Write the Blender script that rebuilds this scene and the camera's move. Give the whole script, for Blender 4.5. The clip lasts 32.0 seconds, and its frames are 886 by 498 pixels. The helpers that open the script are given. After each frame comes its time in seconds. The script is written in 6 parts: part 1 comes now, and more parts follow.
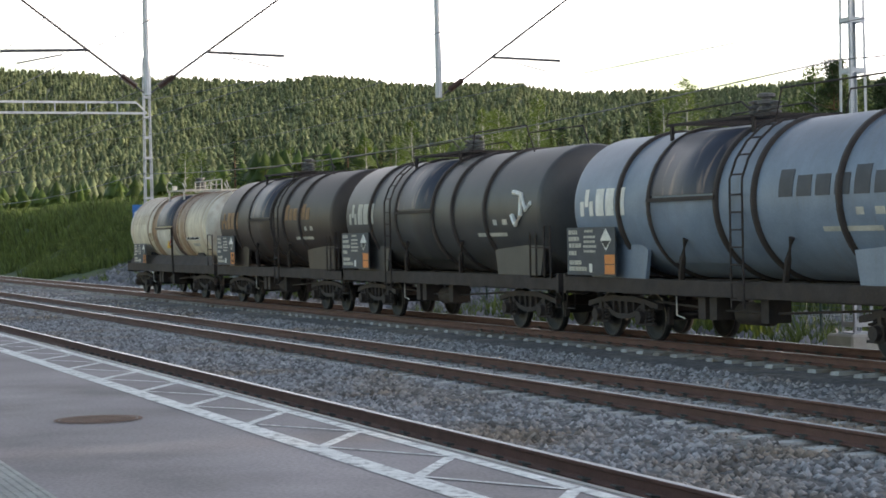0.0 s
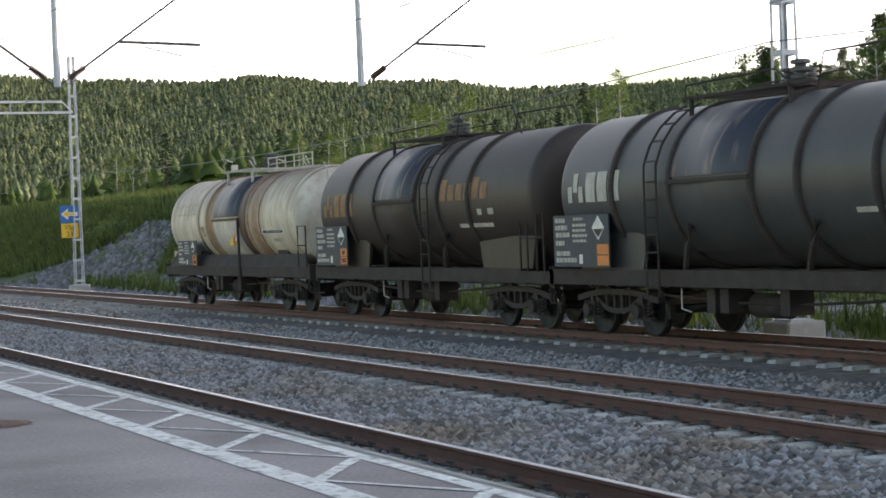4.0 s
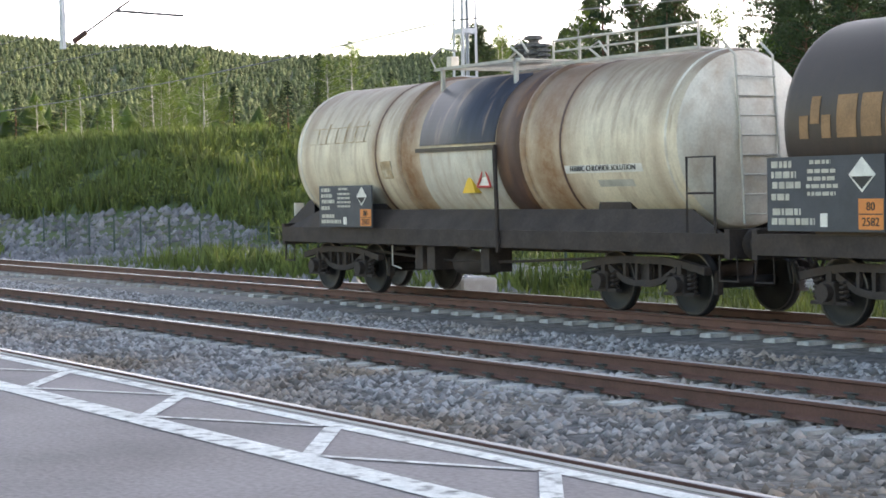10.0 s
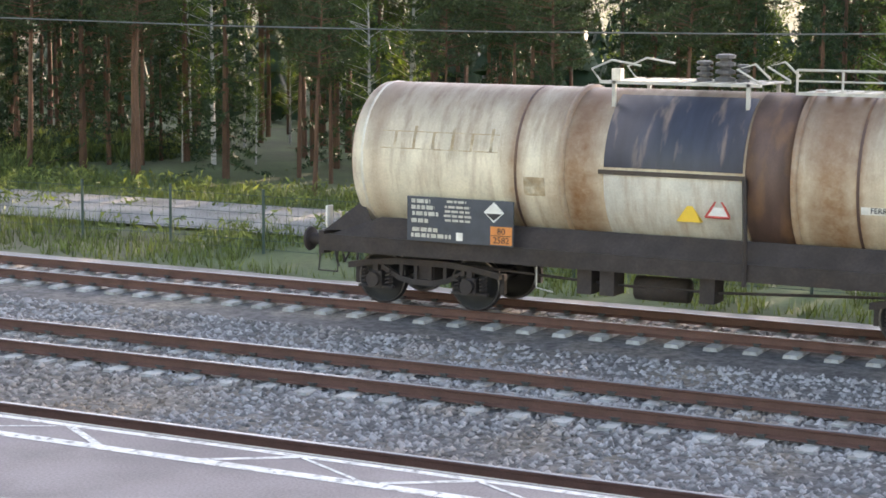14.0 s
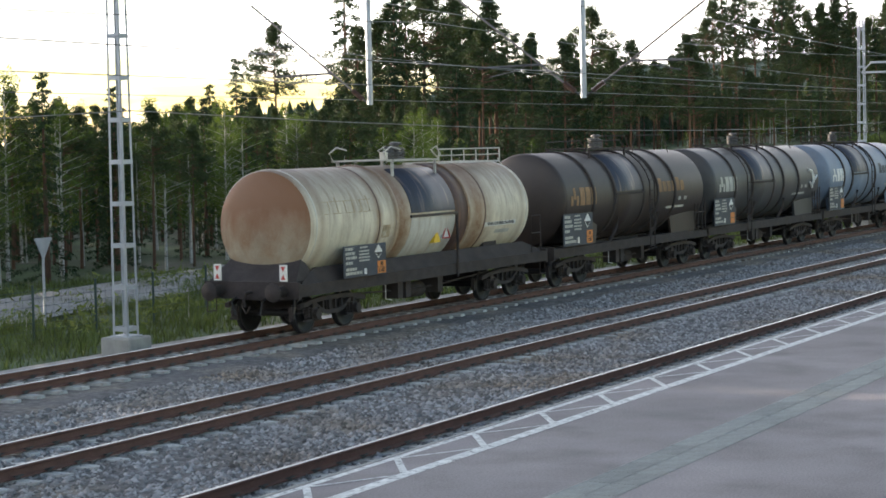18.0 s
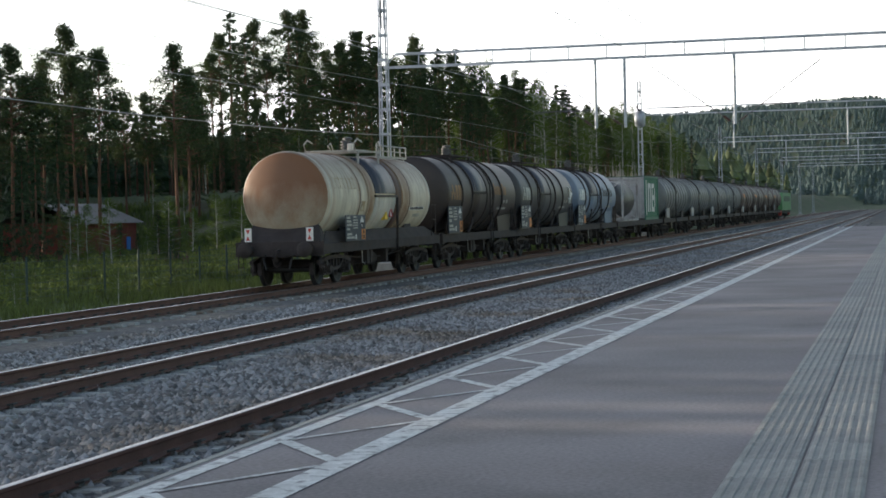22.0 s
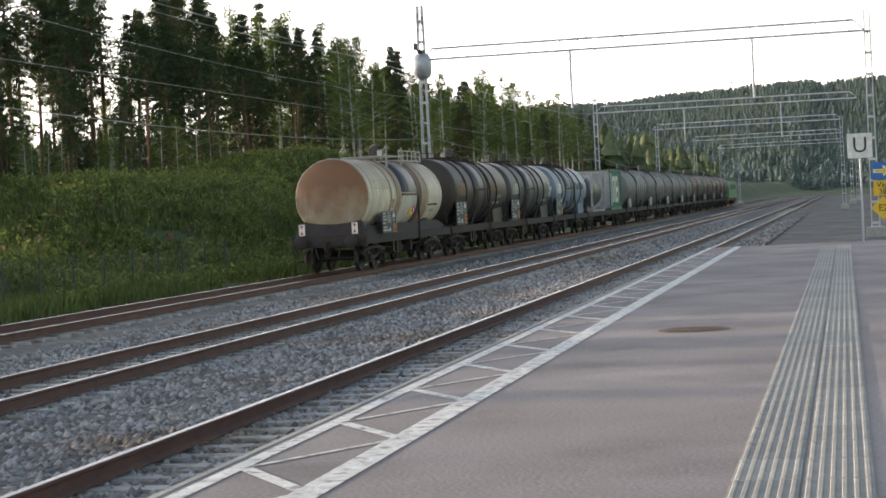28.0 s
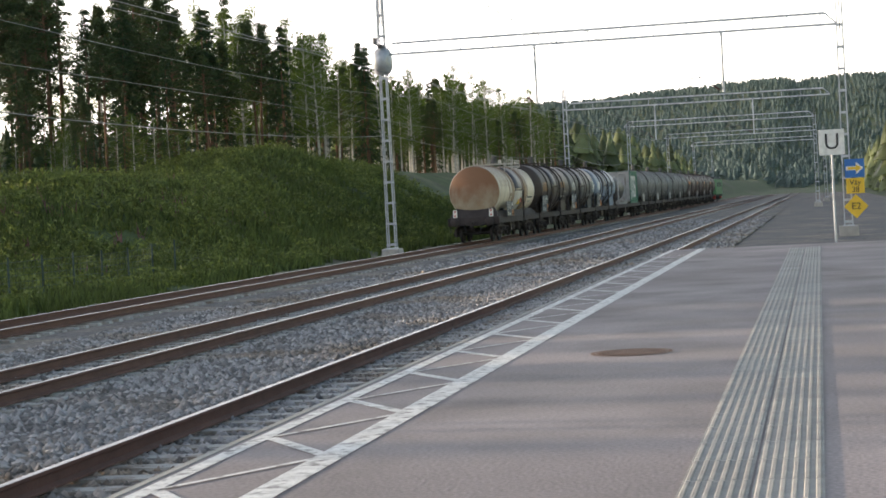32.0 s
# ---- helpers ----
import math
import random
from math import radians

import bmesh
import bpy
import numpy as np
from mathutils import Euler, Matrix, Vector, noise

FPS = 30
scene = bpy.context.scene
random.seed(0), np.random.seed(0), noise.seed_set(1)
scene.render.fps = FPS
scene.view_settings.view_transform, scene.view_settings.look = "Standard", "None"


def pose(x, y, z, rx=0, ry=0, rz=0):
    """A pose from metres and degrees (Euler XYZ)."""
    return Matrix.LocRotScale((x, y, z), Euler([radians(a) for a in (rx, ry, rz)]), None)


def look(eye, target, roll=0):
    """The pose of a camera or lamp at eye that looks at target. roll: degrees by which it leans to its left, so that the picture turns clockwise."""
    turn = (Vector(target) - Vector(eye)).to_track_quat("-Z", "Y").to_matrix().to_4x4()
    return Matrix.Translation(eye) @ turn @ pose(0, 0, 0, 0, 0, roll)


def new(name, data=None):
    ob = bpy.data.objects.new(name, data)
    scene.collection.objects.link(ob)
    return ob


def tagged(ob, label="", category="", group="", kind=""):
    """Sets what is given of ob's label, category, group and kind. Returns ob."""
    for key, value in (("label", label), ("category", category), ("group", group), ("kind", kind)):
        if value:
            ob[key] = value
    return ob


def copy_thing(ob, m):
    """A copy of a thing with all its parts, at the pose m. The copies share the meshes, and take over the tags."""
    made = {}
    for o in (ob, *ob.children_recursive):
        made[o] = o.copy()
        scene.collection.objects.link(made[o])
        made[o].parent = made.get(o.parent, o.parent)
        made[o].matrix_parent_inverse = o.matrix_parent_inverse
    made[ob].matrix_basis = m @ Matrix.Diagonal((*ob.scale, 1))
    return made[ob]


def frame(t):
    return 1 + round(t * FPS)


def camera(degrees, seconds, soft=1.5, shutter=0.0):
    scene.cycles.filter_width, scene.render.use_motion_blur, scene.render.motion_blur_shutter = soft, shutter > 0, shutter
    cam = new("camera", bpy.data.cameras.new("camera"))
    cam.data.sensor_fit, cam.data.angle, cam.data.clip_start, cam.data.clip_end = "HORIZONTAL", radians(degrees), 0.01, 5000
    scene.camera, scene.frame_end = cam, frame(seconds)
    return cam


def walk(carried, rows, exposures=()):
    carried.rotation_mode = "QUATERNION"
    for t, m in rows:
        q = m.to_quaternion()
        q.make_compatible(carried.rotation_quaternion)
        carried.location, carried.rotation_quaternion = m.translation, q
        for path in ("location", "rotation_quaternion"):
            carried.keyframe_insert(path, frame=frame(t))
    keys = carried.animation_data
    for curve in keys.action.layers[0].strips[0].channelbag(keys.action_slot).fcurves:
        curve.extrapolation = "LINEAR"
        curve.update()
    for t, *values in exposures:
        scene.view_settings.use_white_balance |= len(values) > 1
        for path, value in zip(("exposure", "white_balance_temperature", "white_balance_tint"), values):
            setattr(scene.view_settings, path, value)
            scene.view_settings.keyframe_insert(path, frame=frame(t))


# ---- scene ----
# the camera's way: seconds, place, heading, tilt and lean in degrees
WAY = [
    (0.0, -5.50, -4.44, 1.26, 157.77, -0.48, -1.18),
    (0.5, -6.18, -3.95, 1.17, 157.72, -0.42, -1.63),
    (1.0, -6.34, -3.89, 1.16, 157.58, -0.35, -1.95),
    (1.5, -6.34, -3.89, 1.16, 157.45, -0.33, -2.12),
    (2.0, -6.35, -3.90, 1.15, 157.36, -0.34, -2.16),
    (2.5, -6.32, -3.93, 1.14, 157.21, -0.34, -2.13),
    (3.0, -6.23, -4.05, 1.12, 156.70, -0.39, -2.08),
    (3.5, -6.31, -3.92, 1.14, 155.97, -0.63, -2.07),
    (4.0, -6.27, -3.90, 1.16, 155.87, -0.62, -2.20),
    (4.5, -6.19, -3.90, 1.16, 156.00, -0.47, -2.41),
    (5.0, -6.12, -3.93, 1.15, 155.98, -0.32, -2.62),
    (5.5, -6.08, -4.07, 1.10, 155.43, -0.29, -2.74),
    (6.0, -6.08, -3.98, 1.06, 154.00, -0.50, -2.70),
    (6.5, -6.14, -4.03, 1.06, 152.75, -0.71, -2.71),
    (7.0, -5.34, -3.95, 1.09, 150.91, -0.60, -2.61),
    (7.5, -4.32, -4.05, 1.12, 150.87, -0.54, -2.17),
    (8.0, -2.70, -4.16, 1.06, 151.25, -1.02, -1.58),
    (8.5, -2.63, -4.16, 1.02, 150.15, -1.39, -1.29),
    (9.0, -2.95, -4.24, 1.04, 149.88, -1.55, -1.06),
    (9.5, -3.22, -4.23, 1.01, 150.85, -1.67, -1.23),
    (10.0, -3.46, -4.09, 0.94, 148.28, -1.74, -0.95),
    (10.5, -5.31, -4.51, 1.00, 147.13, -1.97, 0.36),
    (11.0, -5.59, -5.36, 1.37, 142.84, -2.61, 1.81),
    (11.5, -2.86, -6.83, 1.87, 140.10, -3.00, 1.12),
    (12.0, 0.13, -8.47, 2.33, 136.83, -3.65, -0.12),
    (12.5, 1.33, -9.81, 2.71, 130.72, -4.71, -0.39),
    (13.0, 1.99, -11.40, 3.16, 125.00, -5.81, -0.09),
    (13.5, 3.36, -13.73, 3.82, 122.96, -6.56, 0.39),
    (14.0, 2.82, -15.35, 4.28, 116.82, -7.46, 0.48),
    (14.5, 0.85, -16.45, 4.61, 107.47, -8.26, 0.44),
    (15.0, -2.03, -17.15, 4.84, 95.82, -8.69, 0.51),
    (15.5, -5.30, -17.55, 4.98, 82.76, -8.48, 0.92),
    (16.0, -8.39, -17.71, 5.02, 69.21, -7.34, 1.89),
    (16.5, -12.98, -16.85, 4.81, 57.34, -6.21, 2.53),
    (17.0, -18.04, -15.14, 4.40, 46.25, -5.46, 2.13),
    (17.5, -21.88, -12.16, 4.20, 35.14, -4.68, -0.00),
    (18.0, -22.88, -10.54, 3.42, 28.34, -3.18, -1.21),
    (18.5, -25.59, -6.39, 2.15, 19.41, -1.01, -1.65),
    (19.0, -25.19, -3.85, 1.16, 15.72, -0.38, -2.41),
    (19.5, -22.29, -3.60, 1.10, 14.70, -0.51, -2.19),
    (20.0, -16.95, -3.53, 1.07, 15.42, -0.53, -1.34),
    (20.5, -13.96, -3.47, 1.12, 14.54, -0.38, -1.83),
    (21.0, -8.88, -3.52, 1.13, 14.31, -0.64, -1.78),
    (21.5, -3.50, -3.45, 1.12, 14.19, -1.01, -1.53),
    (22.0, 2.90, -3.41, 1.12, 14.00, -1.14, -1.36),
    (22.5, 9.55, -3.36, 1.15, 14.41, -1.20, -1.30),
    (23.0, 14.40, -3.22, 1.23, 14.02, -1.71, -0.98),
    (23.5, 20.91, -3.29, 1.16, 14.13, -1.24, -1.45),
    (24.0, 25.98, -3.24, 1.14, 13.61, -1.33, -1.62),
    (24.5, 29.61, -2.71, 1.09, 11.88, -1.70, -1.64),
    (25.0, 34.75, -3.31, 1.14, 12.68, -1.19, -1.56),
    (25.5, 39.53, -3.44, 1.15, 13.12, -1.27, -1.74),
    (26.0, 43.76, -3.09, 1.17, 13.17, -1.82, -2.41),
    (26.5, 48.06, -2.53, 1.13, 11.60, -2.47, -2.43),
    (27.0, 49.79, -2.64, 1.14, 11.72, -2.26, -2.52),
    (27.5, 53.59, -2.89, 1.16, 11.98, -1.79, -2.70),
    (28.0, 57.40, -3.14, 1.18, 12.25, -1.33, -2.88),
    (28.5, 59.12, -3.25, 1.19, 12.37, -1.12, -2.96),
    (29.0, 59.25, -3.25, 1.19, 12.56, -1.44, -3.06),
    (29.5, 59.38, -3.25, 1.19, 12.76, -1.74, -3.13),
    (30.0, 59.50, -3.25, 1.19, 12.54, -1.79, -3.16),
    (30.5, 59.62, -3.25, 1.19, 12.04, -1.68, -3.21),
    (31.0, 59.75, -3.25, 1.19, 11.74, -1.53, -3.17),
    (31.5, 59.88, -3.25, 1.19, 11.68, -1.43, -3.08),
    (32.0, 60.00, -3.25, 1.19, 11.51, -1.42, -3.01),
]
# the train's tail along the line
RUN = [(0.0, -80.53), (1.0, -76.55), (2.0, -72.52), (3.0, -68.40), (4.0, -64.16), (5.0, -59.79), (6.0, -55.31), (7.0, -50.68), (8.0, -45.64), (9.0, -40.61), (10.0, -35.97), (11.0, -31.09), (12.0, -25.36), (13.0, -19.47), (14.0, -13.52), (15.0, -7.21), (16.0, -1.15), (17.0, 5.06), (18.0, 12.78), (19.0, 22.61), (20.0, 33.11), (21.0, 42.83), (22.0, 52.59), (23.0, 62.96), (24.0, 73.73), (25.0, 85.71), (26.0, 97.01), (27.0, 107.54), (28.0, 117.21), (29.0, 126.85), (30.0, 135.87), (31.0, 143.65), (32.0, 151.20)]
EXPOSURES = [
    (0.0, 1.5, 7000, 17), (6.0, 1.5, 7000, 17), (9.0, 2.0, 7000, 19), (13.0, 2.5, 7200, 23), (15.5, 2.6, 7500, 26),
    (17.0, 2.32, 7200, 23), (18.0, 1.55, 6800, 15), (18.6, 0.75, 6500, 12), (19.0, 0.45, 6300, 11), (20.0, 0.38, 6100, 10),
    (21.0, 0.58, 6200, 10), (22.0, 0.82, 6500, 12), (23.0, 1.15, 6900, 14), (26.0, 1.3, 7100, 16), (29.0, 1.3, 7200, 16),
    (32.0, 1.35, 7200, 16)]


def pose_of(x, y, z, az, pitch, roll):
    a, p = radians(az), radians(pitch)
    way = Vector((math.cos(a) * math.cos(p), math.sin(a) * math.cos(p), math.sin(p)))
    eye = Vector((x, y, z))
    return look(eye, eye + way * 10, roll)


cam = camera(26.73, 32.0, soft=1.7)
walk(cam, [(t, pose_of(*row)) for t, *row in WAY], EXPOSURES)

# ---- light: a low evening sun behind the forest, bright sky ----
SUN_AZ, SUN_EL = 86.0, 6.6
world = bpy.data.worlds.new("world")
scene.world = world
world.use_nodes = True
wn = world.node_tree.nodes
wl = world.node_tree.links
bg = wn["Background"]
sky = wn.new("ShaderNodeTexSky")
sky.sky_type = "NISHITA"
sky.sun_disc = False
sky.sun_elevation = radians(SUN_EL)
sky.sun_rotation = radians(90 - SUN_AZ)
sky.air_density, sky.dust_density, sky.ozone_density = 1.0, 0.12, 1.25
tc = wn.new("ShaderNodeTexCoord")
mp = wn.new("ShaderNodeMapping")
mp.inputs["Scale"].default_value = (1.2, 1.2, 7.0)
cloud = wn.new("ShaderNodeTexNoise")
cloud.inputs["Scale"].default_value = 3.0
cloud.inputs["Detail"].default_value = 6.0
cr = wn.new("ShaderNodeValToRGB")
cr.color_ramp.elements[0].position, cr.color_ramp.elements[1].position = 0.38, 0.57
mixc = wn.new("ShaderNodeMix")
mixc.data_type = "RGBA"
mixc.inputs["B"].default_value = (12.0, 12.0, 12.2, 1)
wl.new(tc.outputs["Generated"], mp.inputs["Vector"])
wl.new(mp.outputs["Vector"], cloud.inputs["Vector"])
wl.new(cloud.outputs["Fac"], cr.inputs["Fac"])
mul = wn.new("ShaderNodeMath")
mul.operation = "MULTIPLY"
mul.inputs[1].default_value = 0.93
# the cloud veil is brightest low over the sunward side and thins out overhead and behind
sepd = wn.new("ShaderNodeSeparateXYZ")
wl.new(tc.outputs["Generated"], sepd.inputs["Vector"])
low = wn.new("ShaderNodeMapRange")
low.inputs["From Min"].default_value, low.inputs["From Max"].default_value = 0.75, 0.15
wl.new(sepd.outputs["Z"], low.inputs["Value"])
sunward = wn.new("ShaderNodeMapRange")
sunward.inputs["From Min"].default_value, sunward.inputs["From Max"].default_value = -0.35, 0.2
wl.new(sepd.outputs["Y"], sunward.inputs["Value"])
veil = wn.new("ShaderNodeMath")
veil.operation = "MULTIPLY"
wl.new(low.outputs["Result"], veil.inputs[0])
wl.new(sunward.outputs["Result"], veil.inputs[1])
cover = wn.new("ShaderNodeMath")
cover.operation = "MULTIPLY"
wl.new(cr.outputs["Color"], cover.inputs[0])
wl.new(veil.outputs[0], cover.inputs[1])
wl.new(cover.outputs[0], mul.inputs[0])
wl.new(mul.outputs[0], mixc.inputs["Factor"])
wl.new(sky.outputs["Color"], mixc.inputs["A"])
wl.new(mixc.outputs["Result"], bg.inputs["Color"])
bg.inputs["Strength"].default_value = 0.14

sun = new("sun", bpy.data.lights.new("sun", "SUN"))
sun.data.energy, sun.data.angle, sun.data.color = 3.5, radians(0.6), (1.0, 0.86, 0.66)
sa, se = radians(SUN_AZ), radians(SUN_EL)
sun.matrix_world = look((0, 0, 60), (-math.cos(sa) * math.cos(se) * 50, -math.sin(sa) * math.cos(se) * 50, 60 - math.sin(se) * 50))

# ---- materials ----
def material(name, base, rough=0.8, metal=0.0, spread=0.25, scale=4.0, bump=0.3, fine=60.0, second=None, second_amount=0.5, second_scale=1.3, stretch=(1, 1, 1), random_part=0.0, spec=0.5, island=0.0):
    m = bpy.data.materials.new(name)
    m.use_nodes = True
    n, l = m.node_tree.nodes, m.node_tree.links
    b = n["Principled BSDF"]
    b.inputs["Roughness"].default_value = rough
    b.inputs["Metallic"].default_value = metal
    b.inputs["Specular IOR Level"].default_value = spec
    co = n.new("ShaderNodeTexCoord")
    mapping = n.new("ShaderNodeMapping")
    mapping.inputs["Scale"].default_value = stretch
    l.new(co.outputs["Object"], mapping.inputs["Vector"])
    big, small = n.new("ShaderNodeTexNoise"), n.new("ShaderNodeTexNoise")
    big.inputs["Scale"].default_value, big.inputs["Detail"].default_value = scale, 5
    small.inputs["Scale"].default_value, small.inputs["Detail"].default_value = fine, 3
    l.new(mapping.outputs["Vector"], big.inputs["Vector"])
    l.new(mapping.outputs["Vector"], small.inputs["Vector"])
    ramp = n.new("ShaderNodeMapRange")
    ramp.inputs["From Min"].default_value, ramp.inputs["From Max"].default_value = 0.3, 0.7
    ramp.inputs["To Min"].default_value, ramp.inputs["To Max"].default_value = 1 - spread, 1 + spread
    l.new(big.outputs["Fac"], ramp.inputs["Value"])
    ramp2 = n.new("ShaderNodeMapRange")
    ramp2.inputs["From Min"].default_value, ramp2.inputs["From Max"].default_value = 0.3, 0.7
    ramp2.inputs["To Min"].default_value, ramp2.inputs["To Max"].default_value = 1 - spread * 0.6, 1 + spread * 0.6
    l.new(small.outputs["Fac"], ramp2.inputs["Value"])
    prod = n.new("ShaderNodeMath")
    prod.operation = "MULTIPLY"
    l.new(ramp.outputs["Result"], prod.inputs[0])
    l.new(ramp2.outputs["Result"], prod.inputs[1])
    last = prod.outputs[0]
    if random_part or island:
        src = n.new("ShaderNodeNewGeometry").outputs["Random Per Island"] if island else n.new("ShaderNodeObjectInfo").outputs["Random"]
        rr = n.new("ShaderNodeMapRange")
        amount = island or random_part
        rr.inputs["To Min"].default_value, rr.inputs["To Max"].default_value = 1 - amount, 1 + amount
        l.new(src, rr.inputs["Value"])
        pr = n.new("ShaderNodeMath")
        pr.operation = "MULTIPLY"
        l.new(last, pr.inputs[0])
        l.new(rr.outputs["Result"], pr.inputs[1])
        last = pr.outputs[0]
    col = n.new("ShaderNodeMix")
    col.data_type, col.blend_type = "RGBA", "MIX"
    col.inputs["A"].default_value = (*base, 1)
    col.inputs["B"].default_value = (*(second or base), 1)
    col.inputs["Factor"].default_value = 0.0
    if second:
        patch = n.new("ShaderNodeTexNoise")
        patch.inputs["Scale"].default_value, patch.inputs["Detail"].default_value = second_scale, 6
        l.new(mapping.outputs["Vector"], patch.inputs["Vector"])
        pm = n.new("ShaderNodeMapRange")
        pm.inputs["From Min"].default_value, pm.inputs["From Max"].default_value = 0.62 - second_amount * 0.3, 0.72 - second_amount * 0.1
        l.new(patch.outputs["Fac"], pm.inputs["Value"])
        l.new(pm.outputs["Result"], col.inputs["Factor"])
    vary = n.new("ShaderNodeVectorMath")
    vary.operation = "SCALE"
    l.new(col.outputs["Result"], vary.inputs[0])
    l.new(last, vary.inputs["Scale"])
    l.new(vary.outputs["Vector"], b.inputs["Base Color"])
    if bump:
        bp = n.new("ShaderNodeBump")
        bp.inputs["Strength"].default_value = bump
        bp.inputs["Distance"].default_value = 0.02
        l.new(small.outputs["Fac"], bp.inputs["Height"])
        l.new(bp.outputs["Normal"], b.inputs["Normal"])
    return m


def leaf_material(name, base, spread=0.35, glow=0.35):
    m = material(name, base, rough=0.6, spread=0.2, scale=0.6, fine=8, bump=0, island=spread, spec=0.2)
    n, l = m.node_tree.nodes, m.node_tree.links
    b, out = n["Principled BSDF"], n["Material Output"]
    tr = n.new("ShaderNodeBsdfTranslucent")
    src = b.inputs["Base Color"].links[0].from_socket
    tint = n.new("ShaderNodeMix")
    tint.data_type, tint.blend_type = "RGBA", "MULTIPLY"
    tint.inputs["Factor"].default_value = 1.0
    tint.inputs["B"].default_value = (1.0, 1.0, 0.45, 1)
    l.new(src, tint.inputs["A"])
    l.new(tint.outputs["Result"], tr.inputs["Color"])
    mix = n.new("ShaderNodeMixShader")
    mix.inputs["Fac"].default_value = glow
    l.new(b.outputs["BSDF"], mix.inputs[1])
    l.new(tr.outputs["BSDF"], mix.inputs[2])
    l.new(mix.outputs["Shader"], out.inputs["Surface"])
    return m


def tank_material(name, paint, rust, streak=0.6, top=(0.12, 0.07, 0.05), top_amount=0.5, rough=0.55, bands=(), crown_from=2.9, crown_to=3.75):
    """Painted sheet with rust runs down the sides, a dirty crown and stained bands round it at given x."""
    m = material(name, paint, rough=rough, spread=0.14, scale=2.0, fine=30, bump=0.06)
    n, l = m.node_tree.nodes, m.node_tree.links
    b = n["Principled BSDF"]
    src = b.inputs["Base Color"].links[0].from_socket
    co = n.new("ShaderNodeTexCoord")
    sep = n.new("ShaderNodeSeparateXYZ")
    l.new(co.outputs["Object"], sep.inputs["Vector"])
    mp = n.new("ShaderNodeMapping")
    mp.inputs["Scale"].default_value = (2.8, 0.7, 0.45)
    l.new(co.outputs["Object"], mp.inputs["Vector"])
    runs = n.new("ShaderNodeTexNoise")
    runs.inputs["Scale"].default_value, runs.inputs["Detail"].default_value, runs.inputs["Roughness"].default_value = 2.2, 8, 0.65
    l.new(mp.outputs["Vector"], runs.inputs["Vector"])
    total = n.new("ShaderNodeMapRange")
    total.inputs["From Min"].default_value, total.inputs["From Max"].default_value = 0.62 - 0.22 * streak, 0.8 - 0.1 * streak
    total.inputs["To Max"].default_value = 0.85 * streak
    l.new(runs.outputs["Fac"], total.inputs["Value"])
    fac = total.outputs["Result"]
    for x, width, amount in bands:
        d = n.new("ShaderNodeMath")
        d.operation = "SUBTRACT"
        d.inputs[1].default_value = x
        l.new(sep.outputs["X"], d.inputs[0])
        a = n.new("ShaderNodeMath")
        a.operation = "ABSOLUTE"
        l.new(d.outputs[0], a.inputs[0])
        w = n.new("ShaderNodeMath")
        w.operation = "MULTIPLY_ADD"
        w.inputs[1].default_value = width * 1.2
        l.new(runs.outputs["Fac"], w.inputs[0])
        w.inputs[2].default_value = width * 0.2
        q = n.new("ShaderNodeMapRange")
        q.inputs["From Min"].default_value, q.inputs["To Min"].default_value, q.inputs["To Max"].default_value = width * 0.1, amount, 0.0
        l.new(a.outputs[0], q.inputs["Value"])
        l.new(w.outputs[0], q.inputs["From Max"])
        mx = n.new("ShaderNodeMath")
        mx.operation = "MAXIMUM"
        l.new(fac, mx.inputs[0])
        l.new(q.outputs["Result"], mx.inputs[1])
        fac = mx.outputs[0]
    mottle = n.new("ShaderNodeTexNoise")
    mottle.inputs["Scale"].default_value, mottle.inputs["Detail"].default_value, mottle.inputs["Roughness"].default_value = 5.0, 9, 0.7
    l.new(co.outputs["Object"], mottle.inputs["Vector"])
    break_up = n.new("ShaderNodeMapRange")
    break_up.inputs["From Min"].default_value, break_up.inputs["From Max"].default_value = 0.3, 0.65
    break_up.inputs["To Min"].default_value, break_up.inputs["To Max"].default_value = 0.75, 1.12
    l.new(mottle.outputs["Fac"], break_up.inputs["Value"])
    patchy = n.new("ShaderNodeMath")
    patchy.operation = "MULTIPLY"
    l.new(fac, patchy.inputs[0])
    l.new(break_up.outputs["Result"], patchy.inputs[1])
    tone = n.new("ShaderNodeMix")
    tone.data_type = "RGBA"
    tone.inputs["A"].default_value = (*rust, 1)
    tone.inputs["B"].default_value = (rust[0] * 1.6, rust[1] * 1.7, rust[2] * 1.6, 1)
    l.new(runs.outputs["Fac"], tone.inputs["Factor"])
    mix = n.new("ShaderNodeMix")
    mix.data_type = "RGBA"
    l.new(tone.outputs["Result"], mix.inputs["B"])
    l.new(patchy.outputs[0], mix.inputs["Factor"])
    l.new(src, mix.inputs["A"])
    crown = n.new("ShaderNodeMapRange")
    crown.inputs["From Min"].default_value, crown.inputs["From Max"].default_value = crown_from + 0.45, crown_to + 0.45
    crown.inputs["To Max"].default_value = top_amount
    wob = n.new("ShaderNodeMath")
    wob.operation = "MULTIPLY_ADD"
    wob.inputs[1].default_value = 0.9
    l.new(runs.outputs["Fac"], wob.inputs[0])
    l.new(sep.outputs["Z"], wob.inputs[2])
    l.new(wob.outputs[0], crown.inputs["Value"])
    mix2 = n.new("ShaderNodeMix")
    mix2.data_type = "RGBA"
    mix2.inputs["B"].default_value = (*top, 1)
    l.new(crown.outputs["Result"], mix2.inputs["Factor"])
    l.new(mix.outputs["Result"], mix2.inputs["A"])
    l.new(mix2.outputs["Result"], b.inputs["Base Color"])
    return m


